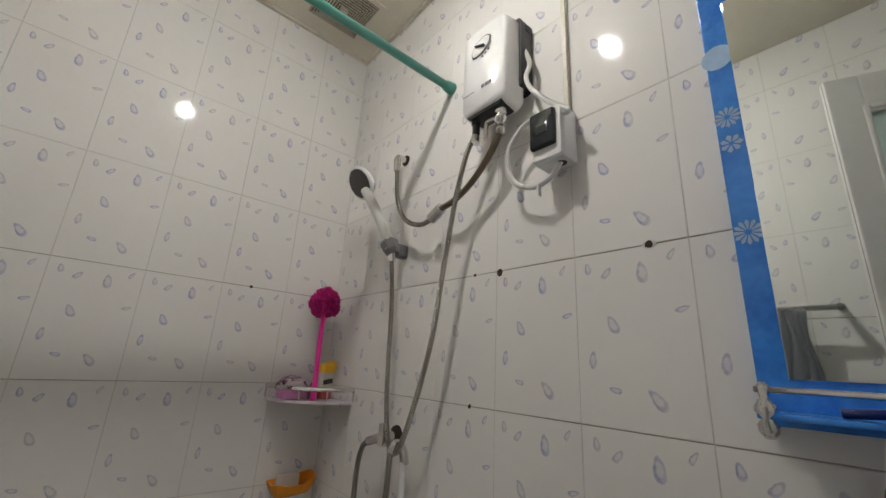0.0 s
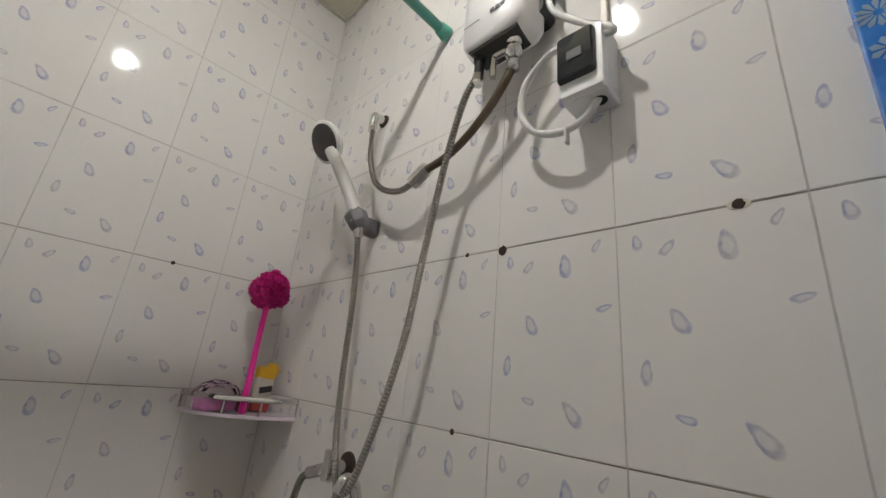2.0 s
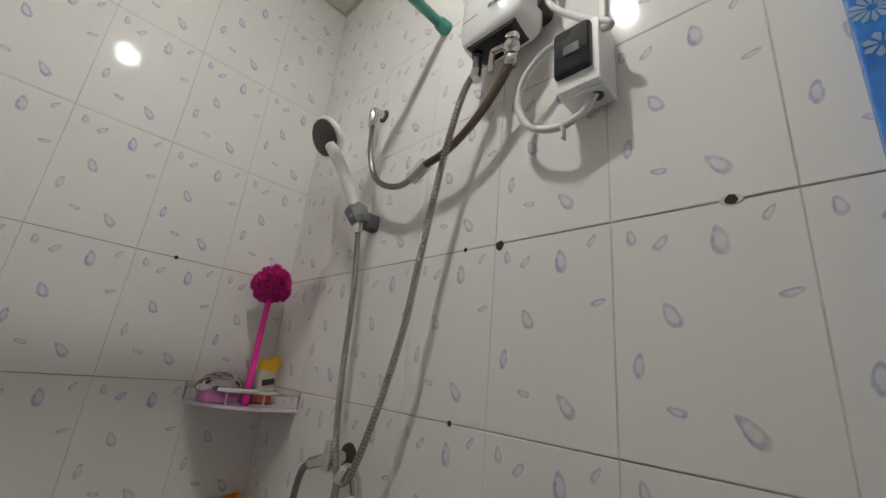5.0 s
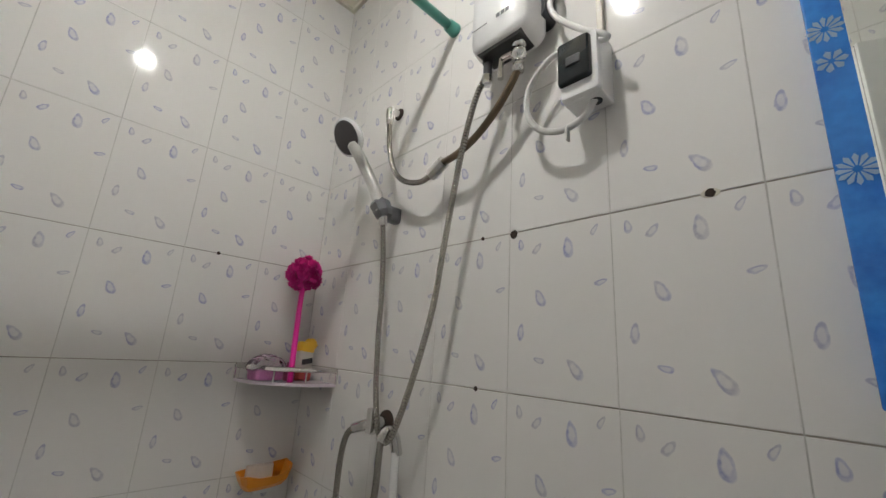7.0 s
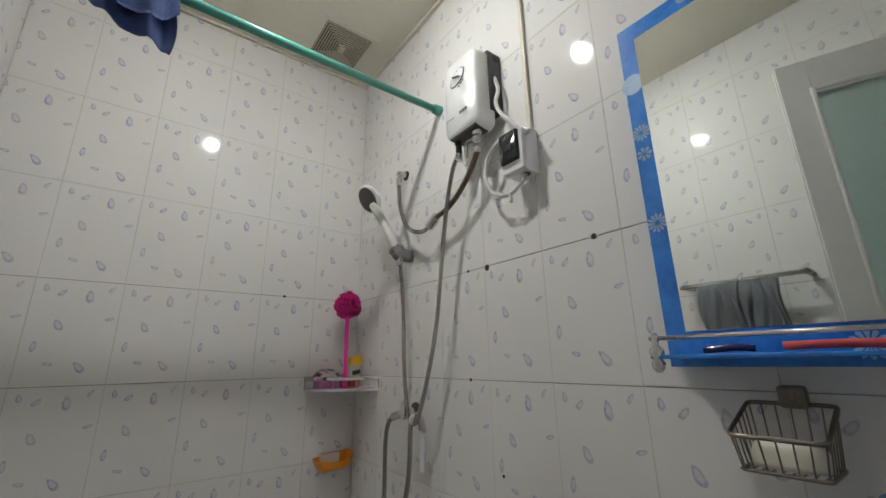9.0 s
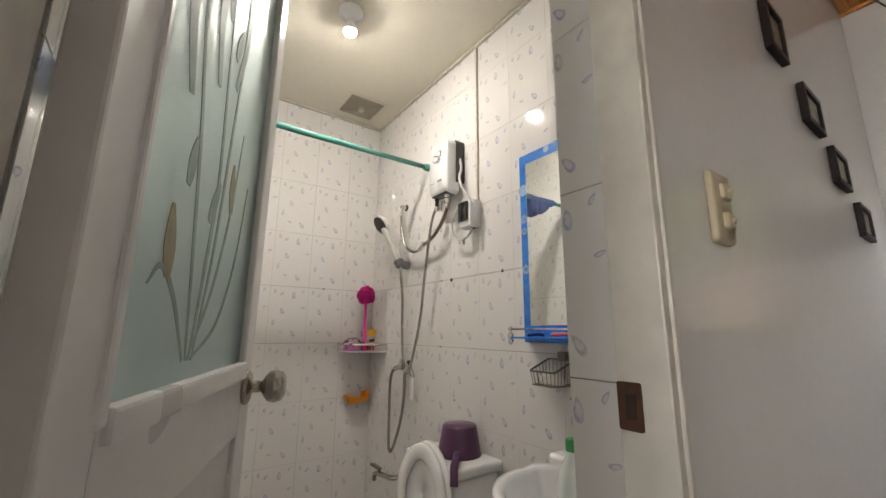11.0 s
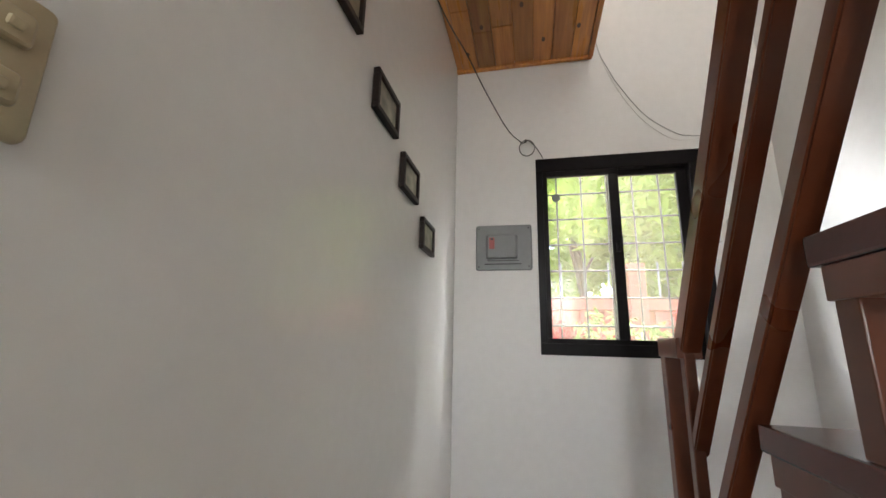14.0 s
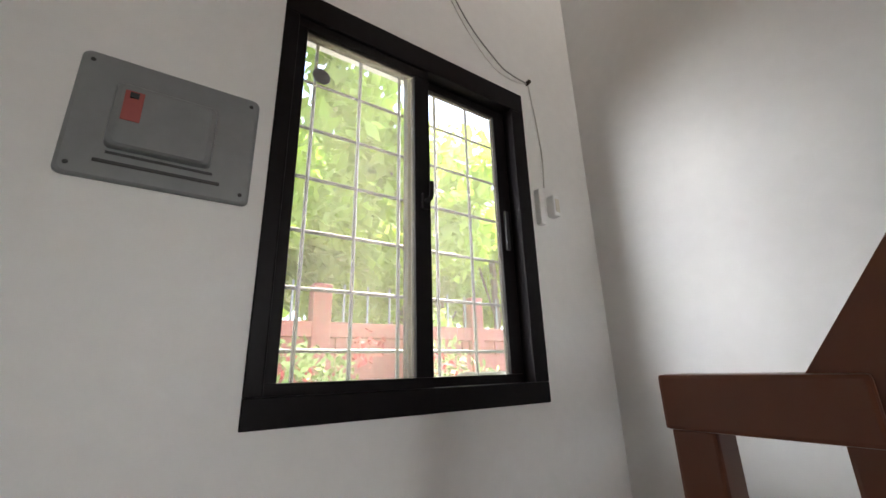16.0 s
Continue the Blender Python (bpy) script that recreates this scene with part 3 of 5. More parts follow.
for pts, w in (([(0.235, 1.075), (0.215, 1.20), (0.19, 1.34), (0.16, 1.46), (0.15, 1.56)], 0.0045), ([(0.245, 1.075), (0.262, 1.18), (0.275, 1.30), (0.262, 1.45), (0.25, 1.58)], 0.005),
               ([(0.255, 1.075), (0.29, 1.22), (0.31, 1.40), (0.335, 1.60), (0.35, 1.74)], 0.0045), ([(0.24, 1.075), (0.30, 1.16), (0.345, 1.28), (0.37, 1.42)], 0.004),
               ([(0.225, 1.075), (0.18, 1.14), (0.14, 1.17), (0.115, 1.15)], 0.004), ([(0.25, 1.075), (0.34, 1.12), (0.40, 1.22), (0.43, 1.35)], 0.0035)):
    blade(pts, w, M_LEAFPRINT, "dark green printed stalk")
for pts, w in (([(0.15, 1.36), (0.125, 1.46), (0.14, 1.58), (0.19, 1.66)], 0.013), ([(0.23, 1.42), (0.21, 1.52), (0.24, 1.64), (0.30, 1.70)], 0.012), ([(0.30, 1.46), (0.33, 1.56), (0.32, 1.68), (0.27, 1.78)], 0.011),
               ([(0.19, 1.66), (0.24, 1.72), (0.30, 1.74), (0.36, 1.70)], 0.010)):
    blade(pts, w, M_PALEPRINT, "pale green printed leaf", "etched_leaf")
for cx, cz, lean in ((0.175, 1.265, 0.01), (0.245, 1.53, -0.015), (0.285, 1.50, 0.02), (0.255, 1.245, 0.03), (0.30, 1.66, 0.01)):
    blade([(cx, cz), (cx + lean * 0.5, cz + 0.03), (cx + lean, cz + 0.06)], 0.011, M_LEAFPRINT, "dark green printed leaf", "etched_leaf")
for cx, cz in ((0.155, 1.16), (0.345, 1.28)):
    blade([(cx, cz), (cx - 0.004, cz + 0.035), (cx - 0.008, cz + 0.075)], 0.0135, M_CATTAIL, "tan printed cattail head", "etched_leaf")
KN = [(0.030, 0), (0.031, 0.006), (0.026, 0.010), (0.011, 0.013), (0.010, 0.030), (0.018, 0.034), (0.027, 0.042), (0.029, 0.054), (0.026, 0.064), (0.017, 0.070), (0.004, 0.071)]
door_part("knob", lathe(KN, aim((DW - 0.054, -DT, 1.008), (0, -1, 0)), 28), M_NICKEL, None, "satin nickel knob, hall side", True)
door_part("knob", lathe(KN, aim((DW - 0.054, 0, 1.008), (0, 1, 0)), 28), M_NICKEL, None, "satin nickel knob, bathroom side", True)
for hz in (0.25, 0.93, 1.75):
    door_part("hinge", box(-0.004, 0.0005, -DT + 0.002, 0.006, hz, hz + 0.085, 0.001), M_RUST, None, "dark red-brown hinge leaf")
door_part("edge_seam", box(DW - 0.001, DW + 0.001, -DT * 0.62, -DT * 0.56, 0.0, 2.03), M_GREY)


# ---- bathroom fittings on the heater wall ----
def soft_box(w, h, d, r, bulge, n=8):
    """A moulded casing: outline with round corners that draws in towards its front; back at y 0, front at y -d."""
    bm = bmesh.new()
    rings = []
    for k in range(n + 1):
        t = k / n
        s = 1 - bulge * (1 - math.sqrt(max(0.0, 1 - t * t)))
        y = -d * t
        rings.append([bm.verts.new((x * (1 - (1 - s) * 0.9), y, z * (1 - (1 - s) * 0.6))) for x, z in rounded(w, h, r)])
    for a, b in zip(rings, rings[1:]):
        for i in range(len(a)):
            bm.faces.new((a[i], a[(i + 1) % len(a)], b[(i + 1) % len(a)], b[i]))
    bm.faces.new(rings[0][::-1])
    bm.faces.new(rings[-1])
    return bm


def put(bm, m):
    bm.transform(m)
    return bm


def writing(name, body, size, m, material, parent, label=""):
    c = bpy.data.curves.new(name, "FONT")
    c.body, c.size, c.extrude, c.align_x, c.align_y = body, size, 0.0004, "CENTER", "CENTER"
    t = bpy.data.objects.new(name, c)
    me = bpy.data.meshes.new_from_object(t)
    bpy.data.objects.remove(t)
    bpy.data.curves.remove(c)
    me.transform(m @ pose(0, 0, 0, 90, 0, 0))
    me.materials.append(material)
    ob = new(name, me)
    ob.parent = parent
    ob.matrix_parent_inverse = parent.matrix_basis.inverted() if parent.parent is None else Matrix()
    return tagged(ob, label)


HY, HZ = 1.668, 1.864
water_heater = thing("water_heater", (0, HY, HZ - 0.15), "white electric shower water heater on the tiled wall", "water heater")
wm = on_right(HY, HZ)
part("back_plate", put(soft_box(0.152, 0.205, 0.044, 0.014, 0.0, 3), wm @ pose(0.006, -0.001, 0.016)), M_BLACK, water_heater, "black back plate")
cover = part("cover", put(soft_box(0.150, 0.258, 0.064, 0.024, 0.12, 8), wm @ pose(0, -0.028, -0.009)), M_WHITE, water_heater, "glossy white cover", True)
part("bottom_recess", put(soft_box(0.112, 0.036, 0.052, 0.010, 0.0, 3), wm @ pose(0.0, -0.034, -0.1225)), M_BLACK, water_heater, "black open underside")
dm = wm @ pose(-0.006, -0.0942, 0.050, 0, -30, 0)
dial = part("dial", put(lathe([(0.036, 0), (0.035, 0.0015)], pose(0, 0, 0, 90, 0, 0), 28, None, 1.0, 0.62), dm), M_GREY, cover, "oval temperature dial")
part("dial_face", put(lathe([(0.032, 0), (0.031, 0.001)], pose(0, 0, 0, 90, 0, 0), 28, None, 1.0, 0.6), dm @ pose(0, -0.0016, 0)), M_WHITE, cover)
part("dial_knob", put(box(-0.0016, 0.0016, -0.007, 0, -0.017, 0.017, 0.0008), dm @ pose(0, -0.002, 0, 0, -38, 0)), M_BLACK, cover, "black pointer knob")
for kx in (-0.011, 0.0, 0.011):
    part("indicator", put(box(-0.0028, 0.0028, -0.002, 0, -0.002, 0.002, 0.0008), dm @ pose(kx, -0.0006, -0.034)), M_BLACK, cover)
bk = box(-0.0165, -0.0070, -0.0006, 0, 0.0, 0.0095)
box(-0.0045, 0.0050, -0.0006, 0, 0.0, 0.0095, bm=bk)
box(0.0070, 0.0165, -0.0006, 0, 0.0, 0.0095, bm=bk)
part("brand_mark", put(bk, wm @ pose(0.016, -0.0948, -0.078)), M_GREY, cover, "small dark brand mark")
part("slogan_bar", put(box(-0.020, 0.020, -0.0006, 0, -0.001, 0.001), wm @ pose(-0.045, -0.0945, -0.075)), M_GREY, cover)
part("inlet_valve", lathe([(0.0115, 0), (0.0115, 0.018), (0.009, 0.020), (0.009, 0.030), (0.0150, 0.033), (0.0155, 0.046), (0.0130, 0.050), (0.0100, 0.052), (0.0145, 0.056), (0.0145, 0.074), (0.010, 0.078), (0.008, 0.092)], Matrix.Translation((-0.062, HY - 0.034, HZ - 0.205)), 18), M_CHROME, water_heater, "chrome inlet valve", True)
part("valve_lever", tube([(-0.066, HY - 0.034, HZ - 0.160), (-0.068, HY + 0.0, HZ - 0.160), (-0.070, HY + 0.004, HZ - 0.172), (-0.070, HY + 0.004, HZ - 0.208)], 0.0062, 10), M_CHROME, water_heater, "small chrome lever")
part("outlet", lathe([(0.0095, 0), (0.0095, 0.03), (0.012, 0.031), (0.012, 0.05)], Matrix.Translation((-0.066, HY + 0.042, HZ - 0.180)), 16), M_BLACK, water_heater, "black hose outlet")
part("cord_gland", box(-0.030, -0.008, HY - 0.084, HY - 0.064, HZ + 0.085, HZ + 0.105, 0.003), M_BLACK, water_heater)

# hoses
inlet_hose = thing("inlet_hose", (-0.03, 2.105, 1.78), "braided steel water hose from elbow to heater", "hose")
part("elbow", tube([(0.0, 2.105, 1.792), (-0.022, 2.105, 1.792), (-0.036, 2.104, 1.786), (-0.036, 2.102, 1.752)], 0.011, 14), M_CHROME, inlet_hose, "chrome wall elbow", True)
part("flange", lathe([(0.019, 0), (0.018, 0.004), (0.012, 0.007)], aim((-0.001, 2.105, 1.792), (-1, 0, 0)), 20), M_RUST, inlet_hose)
part("collar", lathe([(0.0105, 0), (0.0105, 0.016)], Matrix.Translation((-0.037, 2.101, 1.736)), 8), M_CHROME, inlet_hose)
part("braided_hose", tube([(-0.037, 2.101, 1.745), (-0.045, 2.083, 1.70), (-0.05, 2.066, 1.64), (-0.05, 2.035, 1.57), (-0.05, 1.987, 1.527), (-0.05, 1.923, 1.507), (-0.05, 1.875, 1.520)], 0.0072, 12, ridge=0.08, pitch=0.004), M_STEEL, inlet_hose, "", True)
part("coupling", tube([(-0.05, 1.888, 1.514), (-0.05, 1.845, 1.536)], 0.0155, 8), M_CHROME, inlet_hose, "hexagonal coupling")
part("braided_hose", tube([(-0.05, 1.848, 1.534), (-0.052, 1.80, 1.540), (-0.054, 1.745, 1.562), (-0.056, 1.695, 1.598), (-0.058, 1.660, 1.635), (-0.061, HY - 0.034, HZ - 0.195)], 0.0085, 12, ridge=0.08, pitch=0.004), M_BRASS, inlet_hose, "darker brownish braid", True)

shower_hose = thing("shower_hose", (-0.06, 1.96, 0.92), "ribbed chrome shower hose hanging in a loop", "shower hose")
part("ribbed_tube", tube([(-0.066, HY + 0.042, HZ - 0.175), (-0.072, 1.735, 1.64), (-0.072, 1.765, 1.54), (-0.07, 1.79, 1.425), (-0.068, 1.812, 1.31), (-0.066, 1.833, 1.20), (-0.062, 1.875, 1.08), (-0.06, 1.925, 0.965), (-0.058, 1.96, 0.925), (-0.055, 1.995, 0.945), (-0.05, 2.022, 1.02), (-0.05, 2.032, 1.12), (-0.05, 2.040, 1.28), (-0.055, 2.05, 1.40), (-0.06, 2.055, 1.455)], 0.0074, 12, ridge=0.24, pitch=0.0072), M_STEEL, shower_hose)
part("hose_nut", lathe([(0.0105, 0), (0.0115, 0.004), (0.0115, 0.020), (0.0095, 0.024)], Matrix.Translation((-0.0655, HY + 0.043, HZ - 0.200)), 12), M_CHROME, shower_hose, "chrome nut at the heater")
part("hose_nut", lathe([(0.0095, 0), (0.0115, 0.004), (0.0115, 0.028), (0.0095, 0.032)], aim((-0.057, 2.051, 1.418), (-0.1, 0.05, 1)), 12), M_CHROME, shower_hose, "chrome nut at the hand shower")

shower_holder = thing("shower_holder", (0, 2.05, 1.46), "grey plastic hand shower holder on the wall", "shower holder")
part("bracket", put(soft_box(0.032, 0.044, 0.058, 0.010, 0.15, 6), on_right(2.070, 1.462)), M_GREY, shower_holder, "", True)
part("clip", lathe([(0.019, -0.026), (0.026, -0.012), (0.028, 0.014), (0.022, 0.024)], aim((-0.060, 2.060, 1.464), (-0.24, 0.42, 0.88)), 7), M_GREY, shower_holder, "faceted clip")
hand_shower = thing("hand_shower", (-0.07, 2.06, 1.47), "white hand shower with a grey round face", "shower head")
HD = Vector((-0.115, 2.185, 1.695))
part("handle", tube([(-0.066, 2.052, 1.455), (-0.078, 2.085, 1.53), (-0.095, 2.130, 1.61), (-0.108, 2.165, 1.665)], 0.0160, 14), M_HANDLE, hand_shower, "", True)
FD = Vector((-0.82, -0.05, -0.55)).normalized()
hd = aim(HD, FD)
part("head_shell", lathe([(0.020, -0.028), (0.044, -0.018), (0.055, -0.004), (0.056, 0.006), (0.051, 0.008)], hd, 28), M_WHITE, hand_shower, "white rounded shell", True)
part("spray_face", lathe([(0.049, 0.0075), (0.048, 0.0105), (0.02, 0.0115)], hd, 28), M_SPRAY, hand_shower, "dark brownish spray face")

# bidet spray and its valve
bidet_spray = thing("bidet_spray", (0, 2.03, 0.93), "chrome bidet sprayer with hose on a wall valve", "bidet sprayer")
part("flange", lathe([(0.026, 0), (0.025, 0.005), (0.014, 0.010)], aim((-0.001, 2.035, 0.95), (-1, 0, 0)), 20), M_RUST, bidet_spray, "dark worn flange")
part("valve", tube([(-0.004, 2.035, 0.95), (-0.04, 2.035, 0.95), (-0.052, 2.045, 0.945), (-0.055, 2.085, 0.932)], 0.012, 14), M_CHROME, bidet_spray, "", True)
part("valve_handle", box(-0.066, -0.05, 2.006, 2.028, 0.930, 0.985, 0.005), M_CHROME, bidet_spray)
part("hose", tube([(-0.055, 2.075, 0.935), (-0.055, 2.112, 0.915), (-0.055, 2.130, 0.86), (-0.055, 2.132, 0.75), (-0.055, 2.130, 0.62), (-0.055, 2.118, 0.545), (-0.055, 2.090, 0.555), (-0.056, 2.04, 0.64), (-0.060, 1.995, 0.74), (-0.066, 1.970, 0.83), (-0.070, 1.962, 0.90), (-0.066, 1.965, 0.935)], 0.0075, 12, ridge=0.12, pitch=0.006), M_STEEL, bidet_spray, "", True)
part("sprayer", tube([(-0.066, 1.965, 0.925), (-0.056, 1.960, 0.945), (-0.040, 1.955, 0.935), (-0.032, 1.950, 0.90)], 0.0115, 14), M_CHROME, bidet_spray, "", True)
part("lever", tube([(-0.036, 1.950, 0.905), (-0.040, 1.945, 0.85), (-0.042, 1.942, 0.80)], 0.009, 10), M_WHITE, bidet_spray, "white squeeze lever", True)

low_faucet = thing("low_faucet", (0, 1.96, 0.46), "brass wall faucet low on the wall", "faucet")
part("body", tube([(0.0, 1.965, 0.47), (-0.06, 1.965, 0.47), (-0.10, 2.00, 0.46), (-0.11, 2.08, 0.455), (-0.11, 2.15, 0.44), (-0.11, 2.16, 0.41)], 0.011, 12), M_NICKEL, low_faucet, "", True)
part("handle", box(-0.12, -0.10, 2.10, 2.19, 0.468, 0.480, 0.003), M_NICKEL, low_faucet)
part("stem", lathe([(0.008, 0), (0.008, 0.03)], Matrix.Translation((-0.11, 2.11, 0.448)), 12), M_NICKEL, low_faucet)

# circuit breaker box and cords
breaker_box = thing("breaker_box", (0, 1.514, 1.546), "white surface breaker box with smoked window", "breaker box")
bw = on_right(1.510, 1.604)
part("body", box(-0.052, 0.0, 1.475, 1.545, 1.546, 1.668, 0.004), M_WHITE, breaker_box)
front = part("front", put(soft_box(0.070, 0.116, 0.010, 0.005, 0.06, 4), bw @ pose(0, -0.0515, 0.002)), M_WHITE, breaker_box)
win = part("smoked_window", put(soft_box(0.060, 0.084, 0.012, 0.005, 0.12, 4), bw @ pose(-0.006, -0.060, 0.012)), M_SMOKE, breaker_box, "dark smoked flip window", True)
part("toggle", put(box(-0.013, 0.013, -0.003, 0.0, -0.009, 0.009, 0.002), bw @ pose(-0.004, -0.0718, 0.008)), M_BLACK, win)
part("cable_hole", lathe([(0.011, 0), (0.010, -0.002)], Matrix.Translation((-0.030, 1.495, 1.5455)), 14), M_BLACK, breaker_box)
part("cord_loop", tube([(-0.020, 1.610, 1.937), (-0.030, 1.573, 1.844), (-0.036, 1.579, 1.801), (-0.042, 1.558, 1.750), (-0.050, 1.507, 1.687), (-0.056, 1.467, 1.648), (-0.054, 1.463, 1.638), (-0.048, 1.491, 1.651), (-0.040, 1.516, 1.655), (-0.030, 1.512, 1.664)], 0.0058, 10), M_CORD, breaker_box, "white power cord", True)
part("cord_loop", tube([(-0.034, 1.495, 1.547), (-0.040, 1.515, 1.516), (-0.042, 1.555, 1.506), (-0.044, 1.598, 1.524), (-0.046, 1.623, 1.566), (-0.048, 1.618, 1.618), (-0.048, 1.588, 1.652), (-0.048, 1.560, 1.664), (-0.040, 1.540, 1.660)], 0.0060, 10), M_CORD, breaker_box, "white looped cord", True)
part("cable_tie", box(-0.048, -0.036, 1.541, 1.545, 1.482, 1.510, 0.001), M_CORD, breaker_box)
solid("cable_conduit", box(-0.012, -0.0005, 1.485, 1.497, 1.655, CEIL - 0.014, 0.002), M_TRIM, "thin white cable conduit up to the ceiling", "conduit")

# tension rod and what hangs on it
tension_rod = thing("tension_rod", (WALL_R, 1.885, 1.955), "sea green shower curtain rod across the bathroom", "curtain rod")
part("tube", tube([(WALL_L + 0.02, 1.885, 1.955), (-0.02, 1.885, 1.955)], 0.0125, 18), M_GREEN, tension_rod, "", True)
part("end_cap", lathe([(0.019, 0), (0.019, 0.006), (0.016, 0.03)], aim((-0.001, 1.885, 1.955), (-1, 0, 0)), 20), M_GREEN, tension_rod, "", True)
part("end_cap", lathe([(0.019, 0), (0.019, 0.006), (0.016, 0.03)], aim((WALL_L + 0.001, 1.885, 1.955), (1, 0, 0)), 20), M_GREEN, tension_rod, "", True)


def hanging_cloth(x0, x1, y, z, drop_a, drop_b, folds, seed, m=None, ragged=1.0, bulk=0.015):
    """A cloth folded over a bar that runs along x at height z."""
    r = random.Random(seed)
    ph = [r.uniform(0, 6) for _ in range(4)]
    bm = bmesh.new()
    nu, nv = 36, 22
    grid = []
    for i in range(nu + 1):
        u = i / nu
        row = []
        hem = ragged * 0.022 * math.sin(9 * u + ph[0]) + ragged * 0.02 * math.sin(17 * u + ph[1])
        a, b = drop_a(u) + hem, drop_b(u) + 0.6 * hem
        length = a + b
        for j in range(nv + 1):
            s = j / nv * length
            if s < a:
                d, side = a - s, -1
            else:
                d, side = s - a, 1
            open_ = min(1.0, d / 0.03)
            fold = folds * min(1.0, d / 0.08) * (math.sin(26 * u + ph[2] + 3 * d) + 0.5 * math.sin(47 * u + ph[3]))
            row.append(bm.verts.new((x0 + (x1 - x0) * u + 0.01 * math.sin(20 * d + 6 * u), y + side * (bulk * open_ + 0.004) + fold, z + 0.015 * (1 - open_) - d)))
        grid.append(row)
    for i in range(nu):
        for j in range(nv):
            bm.faces.new((grid[i][j], grid[i + 1][j], grid[i + 1][j + 1], grid[i][j + 1]))
    bmesh.ops.solidify(bm, geom=bm.faces[:], thickness=0.003)
    if m is not None:
        bm.transform(m)
    return bm


solid("hanging_shorts", hanging_cloth(-1.045, -0.785, 1.885, 1.962, lambda u: 0.02 + 0.13 * u if u < 0.84 else 0.129 - 0.25 * (u - 0.84), lambda u: 0.04 + 0.11 * u, 0.009, 3, None, 0.35, 0.034), M_CLOTH, "crumpled navy blue cotton shorts over the rod", "shorts", smooth=True)

# towel rail on the opposite wall
towel_rail = thing("towel_rail", (WALL_L, 1.40, 1.375), "chrome towel rail on the tiled wall", "towel rail")
part("bar", tube([(WALL_L + 0.075, 1.20, 1.375), (WALL_L + 0.075, 1.615, 1.375)], 0.009, 14), M_CHROME, towel_rail, "", True)
for yy in (1.21, 1.595):
    part("post", tube([(WALL_L, yy, 1.375), (WALL_L + 0.08, yy, 1.375)], 0.011, 14), M_CHROME, towel_rail, "", True)
for a, b, s in ((1.41, 1.545, 5), (1.29, 1.405, 8)):
    solid("hand_towel", hanging_cloth(a, b, 0, 0, lambda u: 0.27, lambda u: 0.24, 0.007, s, Matrix.Translation((WALL_L + 0.075, 0, 1.377)) @ pose(0, 0, 0, 0, 0, 90), 0.12), M_TOWEL, "grey folded towel on the rail", "towel", "towels on the rail", smooth=True)

# ---- mirror cabinet board with shelves ----
mirror_board = thing("mirror_board", (0, 0.99, 1.085), "blue flowered bathroom mirror board with shelves", "mirror")
YA, YB, ZA, ZB = 0.762, 1.230, 1.085, 1.766
part("backing", box(-0.022, -0.001, YA, YB, ZA, ZB, 0.002), M_BLUE, mirror_board, "glittering blue backing with frosted flowers")
part("mirror_glass", box(-0.0245, -0.0222, 0.880, 1.197, 1.140, 1.727, 0.0008), M_MIRROR, mirror_board, "clear mirror glass")


def flower(y, z, r, petals, x=-0.0226):
    bm = bmesh.new()
    m = on_right(y, z, x)
    for k in range(petals):
        a = 2 * math.pi * k / petals
        w = math.pi / petals * 0.72
        pts = [(0.22 * r * math.cos(a - w * 0.6), 0.22 * r * math.sin(a - w * 0.6)), (0.8 * r * math.cos(a - w), 0.8 * r * math.sin(a - w)), (r * math.cos(a), r * math.sin(a)), (0.8 * r * math.cos(a + w), 0.8 * r * math.sin(a + w)), (0.22 * r * math.cos(a + w * 0.6), 0.22 * r * math.sin(a + w * 0.6))]
        plate(pts, -0.0004, m, bm)
    return bm


def dot(y, z, r, x=-0.0226):
    return plate([(r * math.cos(k * 0.3927), r * math.sin(k * 0.3927)) for k in range(16)], -0.0004, on_right(y, z, x))


for y, z, r, p in ((0.782, 1.625, 0.036, 14), (0.812, 1.458, 0.038, 18), (0.805, 1.363, 0.034, 14), (0.800, 1.140, 0.030, 14), (1.214, 1.52, 0.018, 12), (1.212, 1.335, 0.019, 12), (0.99, 1.112, 0.020, 12), (1.214, 1.475, 0.015, 7)):
    part("flower", flower(y, z, r, p), M_FLOWER, mirror_board, "frosted white flower print")
for y, z, r in ((0.805, 1.705, 0.026), (0.862, 1.645, 0.014), (1.214, 1.63, 0.022), (0.787, 1.235, 0.021), (1.10, 1.752, 0.012)):
    part("dot", dot(y, z, r), M_FLOWER, mirror_board, "frosted round print")
shelf = part("shelf", box(-0.118, -0.0225, 0.768, 1.215, 1.098, 1.104, 0.002), M_BLUE, mirror_board, "long blue acrylic shelf")
part("guard_rail", tube([(-0.112, 1.215, 1.128), (-0.112, 0.785, 1.128)], 0.0035, 10), M_CHROME, shelf, "chrome guard rail", True)
POST = [(0.004, -0.020), (0.009, -0.014), (0.010, -0.006), (0.006, 0.0), (0.011, 0.008), (0.010, 0.014), (0.004, 0.020), (0.005, 0.026), (0.0065, 0.033), (0.003, 0.038)]
for yy in (1.207, 0.790):
    part("post", lathe(POST, Matrix.Translation((-0.112, yy, 1.098)), 14), M_CHROME, shelf, "turned chrome post", True)
